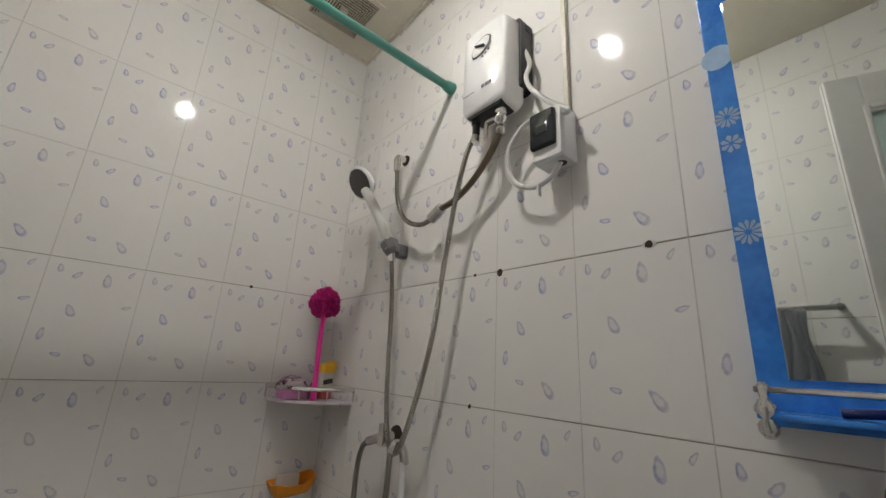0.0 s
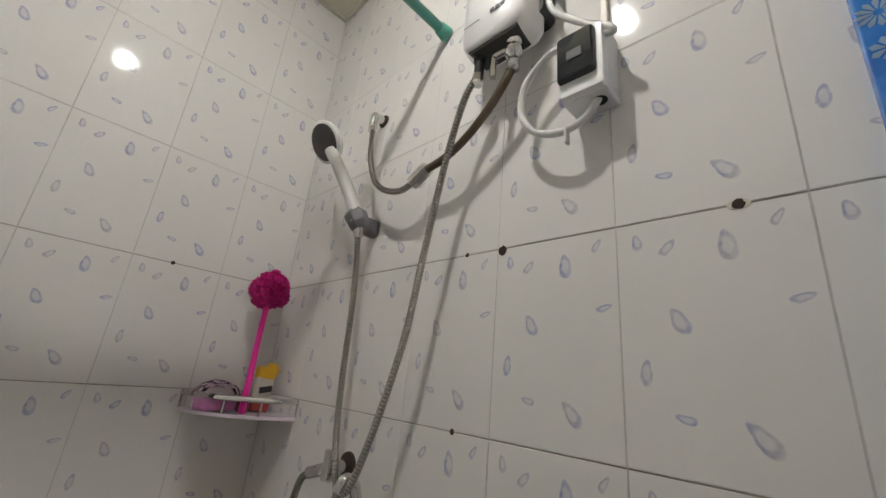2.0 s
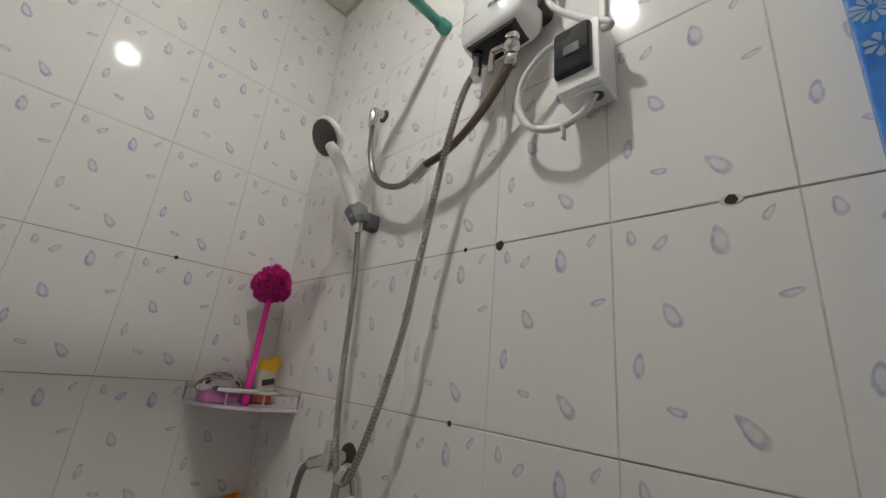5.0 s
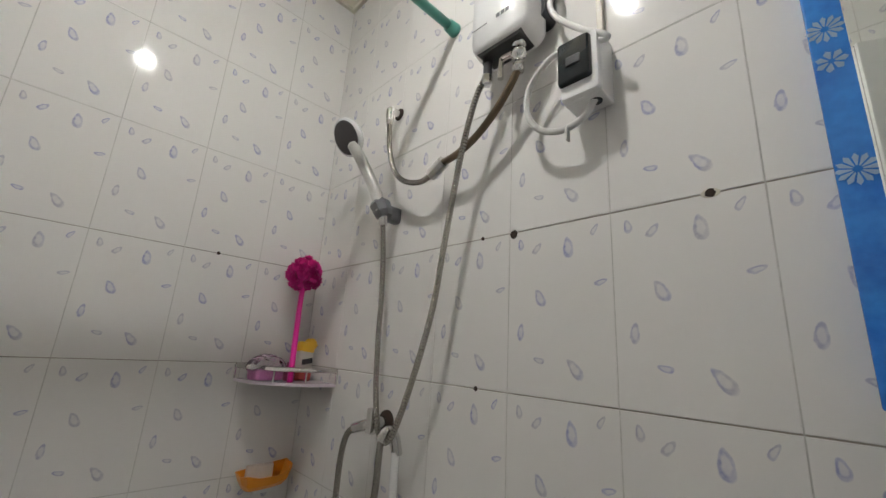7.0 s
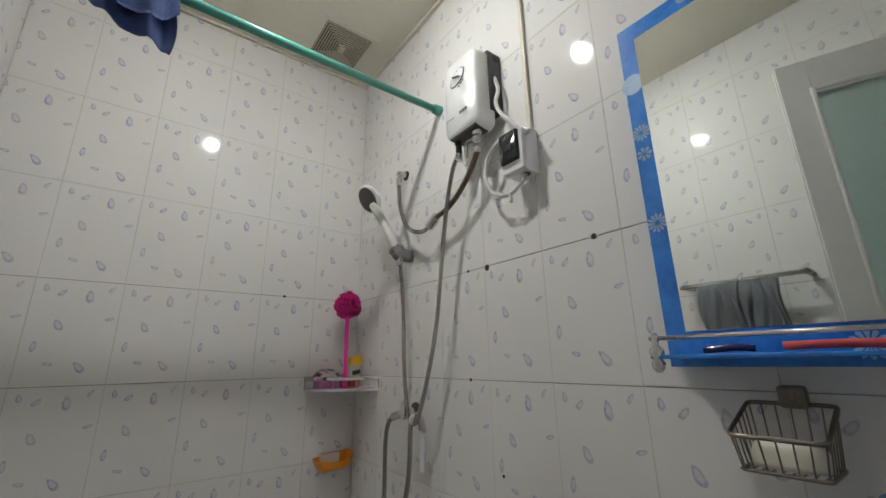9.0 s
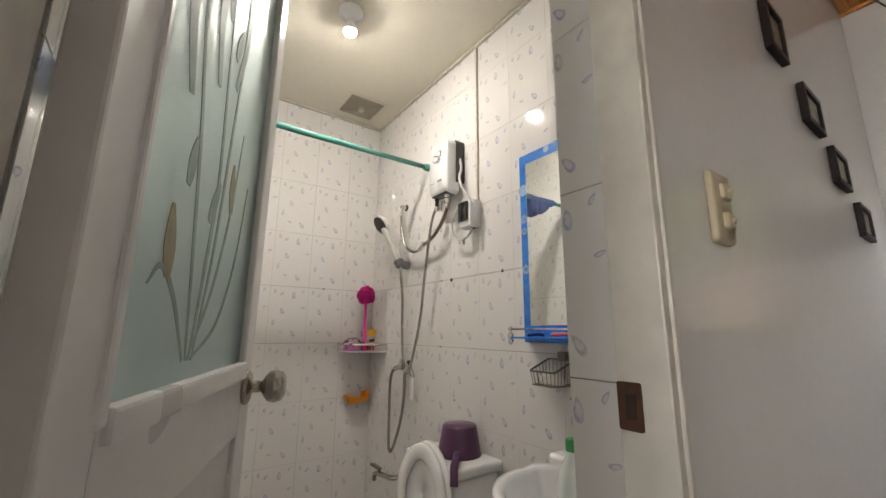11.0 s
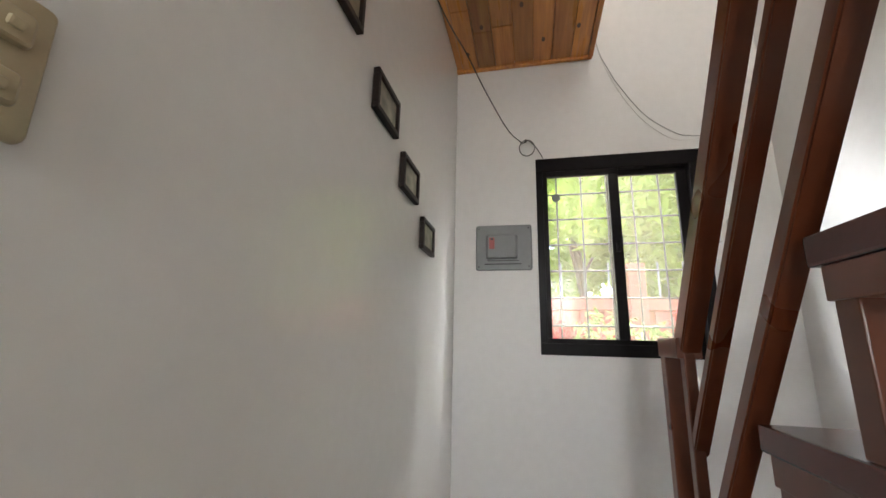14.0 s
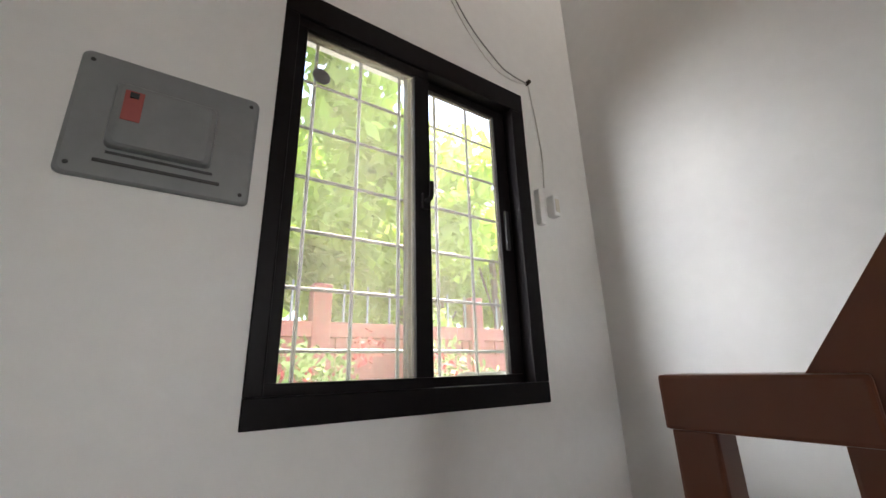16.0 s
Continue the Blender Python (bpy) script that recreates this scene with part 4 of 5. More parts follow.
for zz in (1.540, 1.315):
    sm = part("shelf", box(-0.105, -0.0225, 0.766, 0.875, zz, zz + 0.006, 0.002), M_NAVY, mirror_board, "small dark blue acrylic shelf")
    part("edge_strip", box(-0.101, -0.024, 0.768, 0.873, zz + 0.0062, zz + 0.0105, 0.001), M_YELLOW, sm, "yellow edge")
    part("guard_rail", tube([(-0.100, 0.872, zz + 0.03), (-0.100, 0.785, zz + 0.03)], 0.003, 10), M_CHROME, sm, "", True)
    for yy in (0.866, 0.782):
        part("post", lathe(POST, Matrix.Translation((-0.100, yy, zz)), 14), M_CHROME, sm, "", True)


def toothbrush(y0, y1, x, material, label):
    tb = thing("toothbrush", (x, y0, 1.105), label, "toothbrush", "toothbrushes on the shelf")
    part("handle", tube([(x, y0, 1.112), (x + 0.004, y0 * 0.6 + y1 * 0.4, 1.113), (x + 0.003, y1, 1.111)], 0.0052, 10), material, tb, "", True)
    part("bristles", box(x - 0.005, x + 0.005, y1 - 0.004, y1 + 0.02, 1.113, 1.123, 0.001), M_WHITE, tb)
    return tb


toothbrush(1.06, 0.92, -0.085, surface("coral_plastic", (0.75, 0.10, 0.09), 0.3), "coral red toothbrush lying on the shelf")
toothbrush(0.98, 0.83, -0.07, surface("rose_plastic", (0.72, 0.07, 0.16), 0.3), "rose pink toothbrush lying on the shelf")
solid("razor", tube([(-0.09, 1.15, 1.109), (-0.088, 1.11, 1.112), (-0.085, 1.09, 1.110)], 0.005, 10), M_NAVY, "dark blue razor on the shelf", "razor", smooth=True)

robe_hook = thing("robe_hook", (0, 0.697, 1.545), "small chrome robe hook on the tiled wall", "hook")
part("base", lathe([(0.014, 0), (0.013, 0.006), (0.006, 0.010), (0.005, 0.030)], aim((-0.0005, 0.697, 1.552), (-1, 0, 0)), 16), M_CHROME, robe_hook, "", True)
part("prong", tube([(-0.028, 0.697, 1.552), (-0.038, 0.697, 1.540), (-0.036, 0.696, 1.505), (-0.030, 0.695, 1.490)], 0.0055, 10), M_CHROME, robe_hook, "", True)

# wire soap dish with a bar of soap
soap_dish = thing("soap_dish", (0, 1.08, 0.97), "dull metal wire soap basket on the wall", "soap dish")
part("mount", box(-0.022, -0.001, 1.064, 1.096, 1.030, 1.060, 0.006), M_DULL, soap_dish, "rusty brown mount")


def loop(pts, r, bm=None):
    return tube(list(pts) + [pts[0]], r, 8, bm, steps=4)


wr = []
for k in range(24):
    a = 2 * math.pi * k / 24
    wr.append((-0.062 + 0.047 * max(-1, min(1, 1.35 * math.cos(a))), 1.085 + 0.049 * max(-1, min(1, 1.35 * math.sin(a)))))


def rim_z(x):
    return 1.036 + 0.36 * (x + 0.015)


part("rim", loop([(x, y, rim_z(x)) for x, y in wr], 0.0030), M_DULL, soap_dish, "", True)
part("rim", loop([(-0.062 + (x + 0.062) * 0.86, 1.085 + (y - 1.085) * 0.88, 0.962) for x, y in wr], 0.0026), M_DULL, soap_dish, "", True)
for k in range(24):
    x, y = wr[k]
    part("wire", tube([(x, y, rim_z(x)), (-0.062 + (x + 0.062) * 0.86, 1.085 + (y - 1.085) * 0.88, 0.962)], 0.0011, 6), M_DULL, soap_dish)
for k in range(9):
    yy = 1.049 + 0.010 * k
    part("wire", tube([(-0.102, yy, 0.962), (-0.022, yy, 0.962)], 0.0011, 6), M_DULL, soap_dish)
part("hanger", tube([(-0.02, 1.078, 1.055), (-0.022, 1.078, 1.042), (-0.016, 1.082, 1.036)], 0.004, 8), M_DULL, soap_dish)
solid("soap_bar", put(soft_box(0.082, 0.054, 0.030, 0.026, 0.25, 5), Matrix.Translation((-0.062, 1.085, 0.9645)) @ pose(0, 0, 0, -90, 0, 90)), M_SOAP, "cream bar of soap in the basket", "soap", smooth=True)

# ---- corner shelf and what stands on it ----
corner_shelf = thing("corner_shelf", (-0.1, 2.38, 1.0), "translucent pink corner shelf with a guard rail", "shelf")
arc = [(-0.205 * math.cos(radians(a)), -0.205 * math.sin(radians(a)) ** 0.9) for a in range(0, 91, 6)]
bmq = bmesh.new()
up_, dn_ = [], []
for x, y in [(0, 0)] + arc:
    up_.append(bmq.verts.new((x - 0.002, WALL_BACK - 0.002 + y, 1.009)))
    dn_.append(bmq.verts.new((x - 0.002, WALL_BACK - 0.002 + y, 1.001)))
bmq.faces.new(up_)
bmq.faces.new(dn_[::-1])
for i in range(len(up_)):
    j = (i + 1) % len(up_)
    bmq.faces.new((up_[i], up_[j], dn_[j], dn_[i]))
part("tray", bmq, M_ACRYL, corner_shelf, "pinkish translucent tray")
part("guard_rail", tube([(x - 0.002, WALL_BACK - 0.002 + y, 1.044) for x, y in arc], 0.0038, 8, steps=2, flat=1.8), M_CHROME, corner_shelf, "white metal guard rail", True)
for i in (0, 3, 7, 11, 15):
    x, y = arc[i]
    part("guard_post", tube([(x - 0.002, WALL_BACK - 0.002 + y, 1.008), (x - 0.002, WALL_BACK - 0.002 + y, 1.044)], 0.003, 8), M_CHROME, corner_shelf)

shower_puff = thing("shower_puff", (-0.075, 2.36, 1.01), "magenta mesh puff on a hot pink stick", "shower puff")
part("stick", tube([(-0.117, 2.325, 1.011), (-0.108, 2.347, 1.09), (-0.094, 2.383, 1.21), (-0.084, 2.402, 1.30)], 0.0105, 10, flat=0.75), M_PINK, shower_puff, "hot pink plastic stick", True)
rq = random.Random(11)
pf = bmesh.new()
for k in range(520):
    v = Vector((rq.gauss(0, 1), rq.gauss(0, 1), rq.gauss(0, 1))).normalized()
    c = Vector((-0.082, 2.402, 1.322)) + v * rq.uniform(0.030, 0.051) * (1.0 + 0.10 * math.sin(5 * v.x + 3 * v.z))
    w = v.orthogonal().normalized()
    w = Matrix.Rotation(rq.uniform(0, 6.28), 3, v) @ w
    s = v.cross(w)
    pts = []
    for j in range(9):
        a = 6.28 * j / 9
        pts.append(pf.verts.new(c + w * 0.0115 * math.cos(a) + s * 0.0115 * math.sin(a) + v * (0.003 * math.sin(3 * a + k) + 0.002)))
    mid = pf.verts.new(c - v * 0.009)
    for j in range(9):
        pf.faces.new((pts[j], pts[(j + 1) % 9], mid))
tagged(part("puff", pf, M_MAGENTA, shower_puff, "magenta ruffled mesh puff"), kind="stuff")

soap_pack = thing("wrapped_soap", (-0.15, 2.40, 1.01), "clear wrapped lilac soap bottle lying on the shelf", "soap pack")
part("bottle", put(soft_box(0.088, 0.030, 0.040, 0.010, 0.2, 5), Matrix.Translation((-0.158, 2.410, 1.0255)) @ pose(0, 0, 0, 0, 0, 8)), M_LILAC, soap_pack, "lilac label", True)
wr_ = bmesh.new()
bmesh.ops.create_icosphere(wr_, subdivisions=3, radius=0.040, matrix=Matrix.Translation((-0.158, 2.393, 1.045)) @ Matrix.Diagonal((1.32, 0.78, 0.88, 1)))
for v in wr_.verts:
    v.co += (v.co - Vector((-0.158, 2.393, 1.045))).normalized() * 0.006 * noise.noise(v.co * 90)
part("wrapper", wr_, M_WRAP, soap_pack, "crinkled clear wrapper")
solid("small_bottle", lathe([(0.014, 0), (0.016, 0.004), (0.016, 0.035), (0.010, 0.042), (0.008, 0.052)], Matrix.Translation((-0.095, 2.385, 1.0095)), 16), surface("maroon_plastic", (0.22, 0.03, 0.08), 0.35), "small maroon bottle on the corner shelf", "bottle", smooth=True)
sachet = thing("bar_soap_box", (-0.035, 2.395, 1.01), "yellow and red soap sachet with dark letters", "packet")
sm_ = Matrix.Translation((-0.052, 2.400, 1.061)) @ pose(0, 0, 0, -8, 6, 8) @ Matrix.Diagonal((0.98, 1.1, 1.28, 1))
body = part("pack", put(soft_box(0.052, 0.082, 0.018, 0.006, 0.3, 4), sm_), surface("cream_pack", (0.62, 0.58, 0.50), 0.35, vary=0.2, grain=50), sachet, "", True)
part("top_band", put(soft_box(0.054, 0.026, 0.0195, 0.006, 0.3, 4), sm_ @ pose(0, 0.0005, 0.032)), M_YELLOW, sachet, "bright yellow top")
crumple = bmesh.new()
bmesh.ops.create_icosphere(crumple, subdivisions=3, radius=0.02, matrix=sm_ @ pose(0.012, -0.010, 0.040) @ Matrix.Diagonal((1.15, 0.45, 0.75, 1)))
for v in crumple.verts:
    v.co += Vector((1, 0.4, 1)) * 0.006 * noise.noise(v.co * 120)
part("torn_flap", crumple, M_YELLOW, sachet, "crumpled yellow torn flap")
part("bottom_band", put(soft_box(0.053, 0.022, 0.0195, 0.006, 0.3, 4), sm_ @ pose(0, 0.0005, -0.031)), surface("dull_red_pack", (0.40, 0.05, 0.04), 0.4), sachet, "dull red bottom")
part("letter_bar", put(box(-0.018, 0.018, -0.0206, -0.0200, -0.006, 0.006), sm_ @ pose(0, 0, 0.0, 0, -12, 0)), M_BLACK, sachet, "dark printed letters")

# orange soap tray under it
orange_tray = thing("soap_tray", (-0.095, WALL_BACK, 0.72), "orange plastic soap tray with a sponge", "soap tray")
ot = bmesh.new()
om = Matrix.Translation((-0.088, WALL_BACK - 0.003, 0.722)) @ pose(0, 0, 0, 0, -4, 0)
tray_rings = []
for w0, w1, d, zl, zr, zf in ((0.050, 0.052, 0.050, 0.0, 0.0, 0.0), (0.062, 0.064, 0.064, 0.022, 0.024, 0.012), (0.070, 0.074, 0.074, 0.046, 0.054, 0.036), (0.066, 0.070, 0.070, 0.046, 0.054, 0.036), (0.058, 0.060, 0.060, 0.020, 0.022, 0.012), (0.046, 0.048, 0.046, 0.006, 0.006, 0.006)):
    back = -0.003 if d > 0.069 and zf > 0.02 and d == 0.074 else -0.006
    outline = [(-w0, back, zl), (-w0 * 1.0, -d * 0.62, zl * 0.9), (-w0 * 0.86, -d * 0.92, zf * 1.25), (-w0 * 0.4, -d, zf), (w1 * 0.3, -d, zf * 0.92), (w1 * 0.84, -d * 0.92, zf * 1.25), (w1, -d * 0.62, zr * 0.9), (w1, back, zr)]
    tray_rings.append([ot.verts.new(om @ Vector(q)) for q in outline])
for a, b in zip(tray_rings, tray_rings[1:]):
    for k in range(8):
        ot.faces.new((a[k], a[(k + 1) % 8], b[(k + 1) % 8], b[k]))
ot.faces.new(tray_rings[0][::-1])
ot.faces.new(tray_rings[-1])
part("tray", ot, M_ORANGE, orange_tray)
part("drain", box(-0.122, -0.052, WALL_BACK - 0.052, WALL_BACK - 0.012, 0.712, 0.7235, 0.003), M_WHITE, orange_tray, "white drip lip")
solid("sponge", box(-0.136, -0.062, WALL_BACK - 0.026, WALL_BACK - 0.010, 0.7305, 0.778, 0.005), M_SPONGE, "pale pink sponge in the tray", "sponge")

# ---- toilet, dipper, basin ----
toilet = thing("toilet", (-0.28, 1.53, 0), "white ceramic toilet with raised seat and lid", "toilet")
tank = part("tank", box(-0.205, -0.01, 1.375, 1.680, 0.36, 0.640, 0.03, seg=4), M_CERAMIC, toilet, "", True)
part("tank_lid", box(-0.216, -0.006, 1.362, 1.692, 0.640, 0.676, 0.014, seg=4), M_CERAMIC, toilet, "", True)
part("bowl", lathe([(0.10, 0), (0.11, 0.05), (0.10, 0.16), (0.14, 0.28), (0.178, 0.37), (0.180, 0.395), (0.150, 0.398), (0.13, 0.33), (0.05, 0.25)], Matrix.Translation((-0.47, 1.53, 0)), 36, None, 1.25, 1.0), M_CERAMIC, toilet, "", True)
part("pedestal", box(-0.42, -0.10, 1.44, 1.62, 0, 0.37, 0.03, seg=3), M_CERAMIC, toilet, "", True)


def egg(w, h, n=40):
    return [(w * math.cos(2 * math.pi * k / n) * (1 - 0.10 * math.sin(2 * math.pi * k / n)), h * math.sin(2 * math.pi * k / n)) for k in range(n)]


def egg_plate(w, h, inner, depth, m):
    bm = bmesh.new()
    n = 40
    o = egg(w, h)
    rings = []
    for s, d in ((1.0, 0.0), (0.985, -depth * 0.7), (0.93, -depth), (inner + 0.06 if inner else 0.5, -depth), (inner + 0.01 if inner else 0.01, -depth * (0.7 if inner else 1.0)), (inner if inner else 0.005, 0.0)):
        rings.append([bm.verts.new(m @ Vector((x * s, d, z * s))) for x, z in o])
    rings.append(rings[0])
    for a, b in zip(rings, rings[1:]):
        for k in range(n):
            if len({a[k], a[(k + 1) % n], b[(k + 1) % n], b[k]}) == 4:
                bm.faces.new((a[k], a[(k + 1) % n], b[(k + 1) % n], b[k]))
    return bm


lm = Matrix.Translation((-0.236, 1.53, 0.39)) @ pose(0, 0, 0, 0, 0, -90) @ pose(0, 0, 0, -5, 0, 0)
part("lid", egg_plate(0.155, 0.172, 0, 0.016, lm @ pose(0, 0.0, 0.172)), M_CERAMIC, toilet, "raised lid", True)
part("seat", egg_plate(0.153, 0.170, 0.66, 0.018, lm @ pose(0, -0.020, 0.168)), M_CERAMIC, toilet, "raised seat ring", True)
for yy in (1.46, 1.60):
    part("hinge", box(-0.262, -0.235, yy - 0.014, yy + 0.014, 0.385, 0.42, 0.005), M_WHITE, toilet)

dipper = thing("dipper", (-0.098, 1.500, 0.677), "plum plastic water dipper upside down on the tank", "dipper")
part("cup", lathe([(0.080, 0), (0.082, 0.004), (0.079, 0.010), (0.064, 0.098), (0.060, 0.104), (0.010, 0.106)], Matrix.Translation((-0.098, 1.500, 0.677)), 32), M_PURPLE, dipper, "", True)
part("handle", tube([(-0.150, 1.445, 0.700), (-0.180, 1.410, 0.698), (-0.222, 1.368, 0.690), (-0.240, 1.345, 0.640)], 0.013, 12, flat=0.7), M_PURPLE, dipper, "", True)

basin = thing("wash_basin", (0, 0.90, 0.60), "white ceramic wall wash basin", "wash basin")
bb = bmesh.new()
n_b = 40
rings = []
for s, z in ((0.42, 0.52), (0.72, 0.575), (0.93, 0.655), (1.0, 0.715), (1.0, 0.738), (0.975, 0.748), (0.90, 0.748), (0.84, 0.738), (0.74, 0.68), (0.50, 0.628), (0.12, 0.612)):
    ring = []
    for k in range(n_b):
        a = 2 * math.pi * k / n_b
        x = -0.205 + 0.205 * math.cos(a) * (1.03 if math.cos(a) > 0 else 1.0) * s
        x = min(x - (1 - s) * 0.02, -0.003)
        ring.append(bb.verts.new((x, 0.895 + 0.215 * math.sin(a) * s * (1.0 + (0.10 if math.cos(a) > 0.3 else 0.0)), z)))
    rings.append(ring)
for a, b in zip(rings, rings[1:]):
    for k in range(n_b):
        bb.faces.new((a[k], a[(k + 1) % n_b], b[(k + 1) % n_b], b[k]))
bb.faces.new(rings[0][::-1])
bb.faces.new(rings[-1])
part("bowl", bb, M_CERAMIC, basin, "", True)
part("back_ledge", box(-0.075, -0.002, 0.700, 1.105, 0.66, 0.770, 0.014, seg=4), M_CERAMIC, basin, "", True)
part("tap_hole", lathe([(0.014, 0), (0.013, 0.002)], Matrix.Translation((-0.36, 0.955, 0.700)), 14), M_GREY, basin)

cleaner = thing("cleaner_bottle", (-0.24, 0.80, 0.70), "cloudy cleaner bottle with green cap and blue label", "bottle")
cm = Matrix.Translation((-0.225, 0.895, 0.655))
part("body", lathe([(0.040, 0), (0.042, 0.006), (0.042, 0.115), (0.036, 0.150), (0.018, 0.178), (0.016, 0.195)], cm, 24), M_BOTTLE, cleaner, "", True)
part("label", lathe([(0.0425, 0.030), (0.0428, 0.032), (0.0428, 0.085), (0.0425, 0.087)], cm, 24), M_LABEL, cleaner, "blue green label", True)
part("cap", lathe([(0.019, 0.190), (0.019, 0.214), (0.016, 0.217)], cm, 20), M_CAP, cleaner, "green screw cap")
refill = thing("refill_pouch", (-0.05, 0.93, 0.77), "light blue refill pouch with red stripes", "pouch")
pm = Matrix.Translation((-0.052, 0.945, 0.862)) @ pose(0, 0, 0, 0, 0, -90)
part("pouch", put(soft_box(0.145, 0.178, 0.030, 0.012, 0.4, 5), pm), M_SKYBLUE, refill, "", True)
for kx in (-0.052, -0.030):
    part("stripe", put(box(-0.009, 0.009, -0.0318, -0.0295, -0.006, 0.006, 0.001), pm @ pose(kx, 0, 0.072, 0, 25, 0)), M_RED, refill)

# ---- ceiling fittings ----
vent = thing("ceiling_vent", (-0.22, 2.298, CEIL), "square white exhaust vent with slanted slats", "vent")
vx, vy, vh = -0.220, 2.297, 0.098
# dark sheet painted as the shade behind the slats
part("backing", box(vx - vh, vx + vh, vy - vh, vy + vh, CEIL - 0.003, CEIL - 0.0005), M_VENT, vent)
for k in range(9):
    o, i = vh - 0.0095 * k, vh - 0.0095 * k - 0.0052
    fr = bmesh.new()
    z1 = CEIL - 0.0050 - 0.0024 * k
    z0 = z1 - 0.0030
    box(vx - o, vx + o, vy - o, vy - i, z0, z1, bm=fr)
    box(vx - o, vx + o, vy + i, vy + o, z0, z1, bm=fr)
    box(vx - o, vx - i, vy - i, vy + i, z0, z1, bm=fr)
    box(vx + i, vx + o, vy - i, vy + i, z0, z1, bm=fr)
    part("slat", fr, M_SLAT, vent)
part("centre", box(vx - 0.013, vx + 0.013, vy - 0.013, vy + 0.013, CEIL - 0.029, CEIL - 0.003, 0.002), M_TRIM, vent)
part("rim", box(vx - vh - 0.02, vx + vh + 0.02, vy - vh - 0.022, vy - vh - 0.001, CEIL - 0.004, CEIL - 0.0005, 0.001), M_CEIL, vent)

bath_lamp = thing("ceiling_lamp", (LAMP[0], LAMP[1], CEIL), "round ceiling lamp holder with a bare glowing bulb", "lamp")
part("holder", lathe([(0.052, 0), (0.054, -0.008), (0.048, -0.022), (0.026, -0.030), (0.018, -0.045)], Matrix.Translation((LAMP[0], LAMP[1], CEIL - 0.0005)), 28), M_WHITE, bath_lamp, "", True)
part("bulb_base", lathe([(0.013, -0.045), (0.016, -0.056), (0.025, -0.076), (0.0285, -0.092)], Matrix.Translation((LAMP[0], LAMP[1], CEIL)), 24), M_WHITE, bath_lamp, "white plastic bulb base", True)
part("bulb_collar", lathe([(0.0240, -0.086), (0.0280, -0.089), (0.0282, -0.1000), (0.0262, -0.1010)], Matrix.Translation((LAMP[0], LAMP[1], CEIL)), 24), M_WHITE, bath_lamp, "white bulb housing", True)
part("bulb", lathe([(0.0258, -0.0985), (0.0252, -0.101), (0.0215, -0.1085), (0.0125, -0.1135), (0.002, -0.115)], Matrix.Translation((LAMP[0], LAMP[1], CEIL)), 24), M_BULB, bath_lamp, "glowing bulb dome", True)


# ---- holes and plugs in the joints ----
def wall_hole(m, r, seed, rim=None):
    q = random.Random(seed)
    h = thing("anchor_hole", m.translation, "small dark screw hole in a tile joint", "hole", "old screw holes")
    part("hole", plate([(r * q.uniform(0.85, 1.1) * math.cos(a * 0.449), r * q.uniform(0.9, 1.2) * math.sin(a * 0.449)) for a in range(14)], -0.0012, m), M_RUST, h)
    if rim:
        part("rim", put(lathe([(rim, 0), (rim * 0.95, 0.0008)], pose(0, 0, 0, 90, 0, 0), 18, None, 1.0, 0.55), m @ pose(0, -0.0002, 0)), M_TRIM, h, "chipped pale rim")


wall_hole(on_right(1.683, 1.346), 0.0085, 1)
wall_hole(on_right(1.353, 1.350), 0.0065, 2, 0.012)
wall_hole(on_right(1.762, 1.350), 0.004, 3)
wall_hole(on_right(1.767, 1.050), 0.0045, 4)
wall_hole(on_right(0.885, 1.053), 0.0055, 5)
wall_hole(on_back(-0.309, 1.350), 0.0048, 6)
wall_hole(on_right(1.66, 0.835), 0.004, 7)

# ---- hall: switch plate and photo frames ----
wall_switch = thing("wall_switch", (-0.39, HALL_N, 1.25), "ivory double switch plate on the white wall", "switch")
part("plate", put(soft_box(0.066, 0.112, 0.011, 0.006, 0.12, 4), on_north(-0.392, 1.306)), M_IVORY, wall_switch, "", True)
for dz in (-0.022, 0.024):
    part("rocker", put(soft_box(0.030, 0.026, 0.008, 0.005, 0.3, 4), on_north(-0.388, 1.306 + dz) @ pose(0, -0.0100, 0)), M_IVORY, wall_switch)
    part("toggle", put(box(-0.005, 0.005, -0.006, 0, -0.004, 0.004, 0.002), on_north(-0.388, 1.306 + dz) @ pose(0, -0.0165, 0, 18, 0, 0)), M_IVORY, wall_switch)

SMALL = ((0.125, 0.132), (0.165, 0.112))


def photo_frame(PW, PH):
    photo = thing("photo_frame", (0, 0, 0), "small dark wooden picture frame with a dim print", "picture frame", "frames in a slanting row")
    fb = bmesh.new()
    for x0, x1, z0, z1 in ((0, PW, 0, -0.016), (0, PW, -PH + 0.016, -PH), (0, 0.016, -0.016, -PH + 0.016), (PW - 0.016, PW, -0.016, -PH + 0.016)):
        box(x0, x1, -0.018, -0.0005, min(z0, z1), max(z0, z1), 0.003, fb)
    part("moulding", fb, M_PHOTOFRAME, photo)
    part("print", box(0.016, PW - 0.016, -0.010, -0.004, -PH + 0.016, -0.016), M_PHOTO, photo, "dim printed picture")
    part("mount", box(0.016, PW - 0.016, -0.0035, -0.0008, -PH + 0.016, -0.016), M_IVORY, photo)
    return photo


spots = [(-0.190, 2.045), (0.020, 1.910), (0.246, 1.776), (0.472, 1.660), (0.706, 1.533)]
tall, wide = photo_frame(*SMALL[0]), photo_frame(*SMALL[1])
tall.matrix_basis = on_north(*spots[0])
copy_thing(tall, on_north(*spots[1]))
wide.matrix_basis = on_north(*spots[2])
for q in spots[3:]:
    copy_thing(wide, on_north(*q))

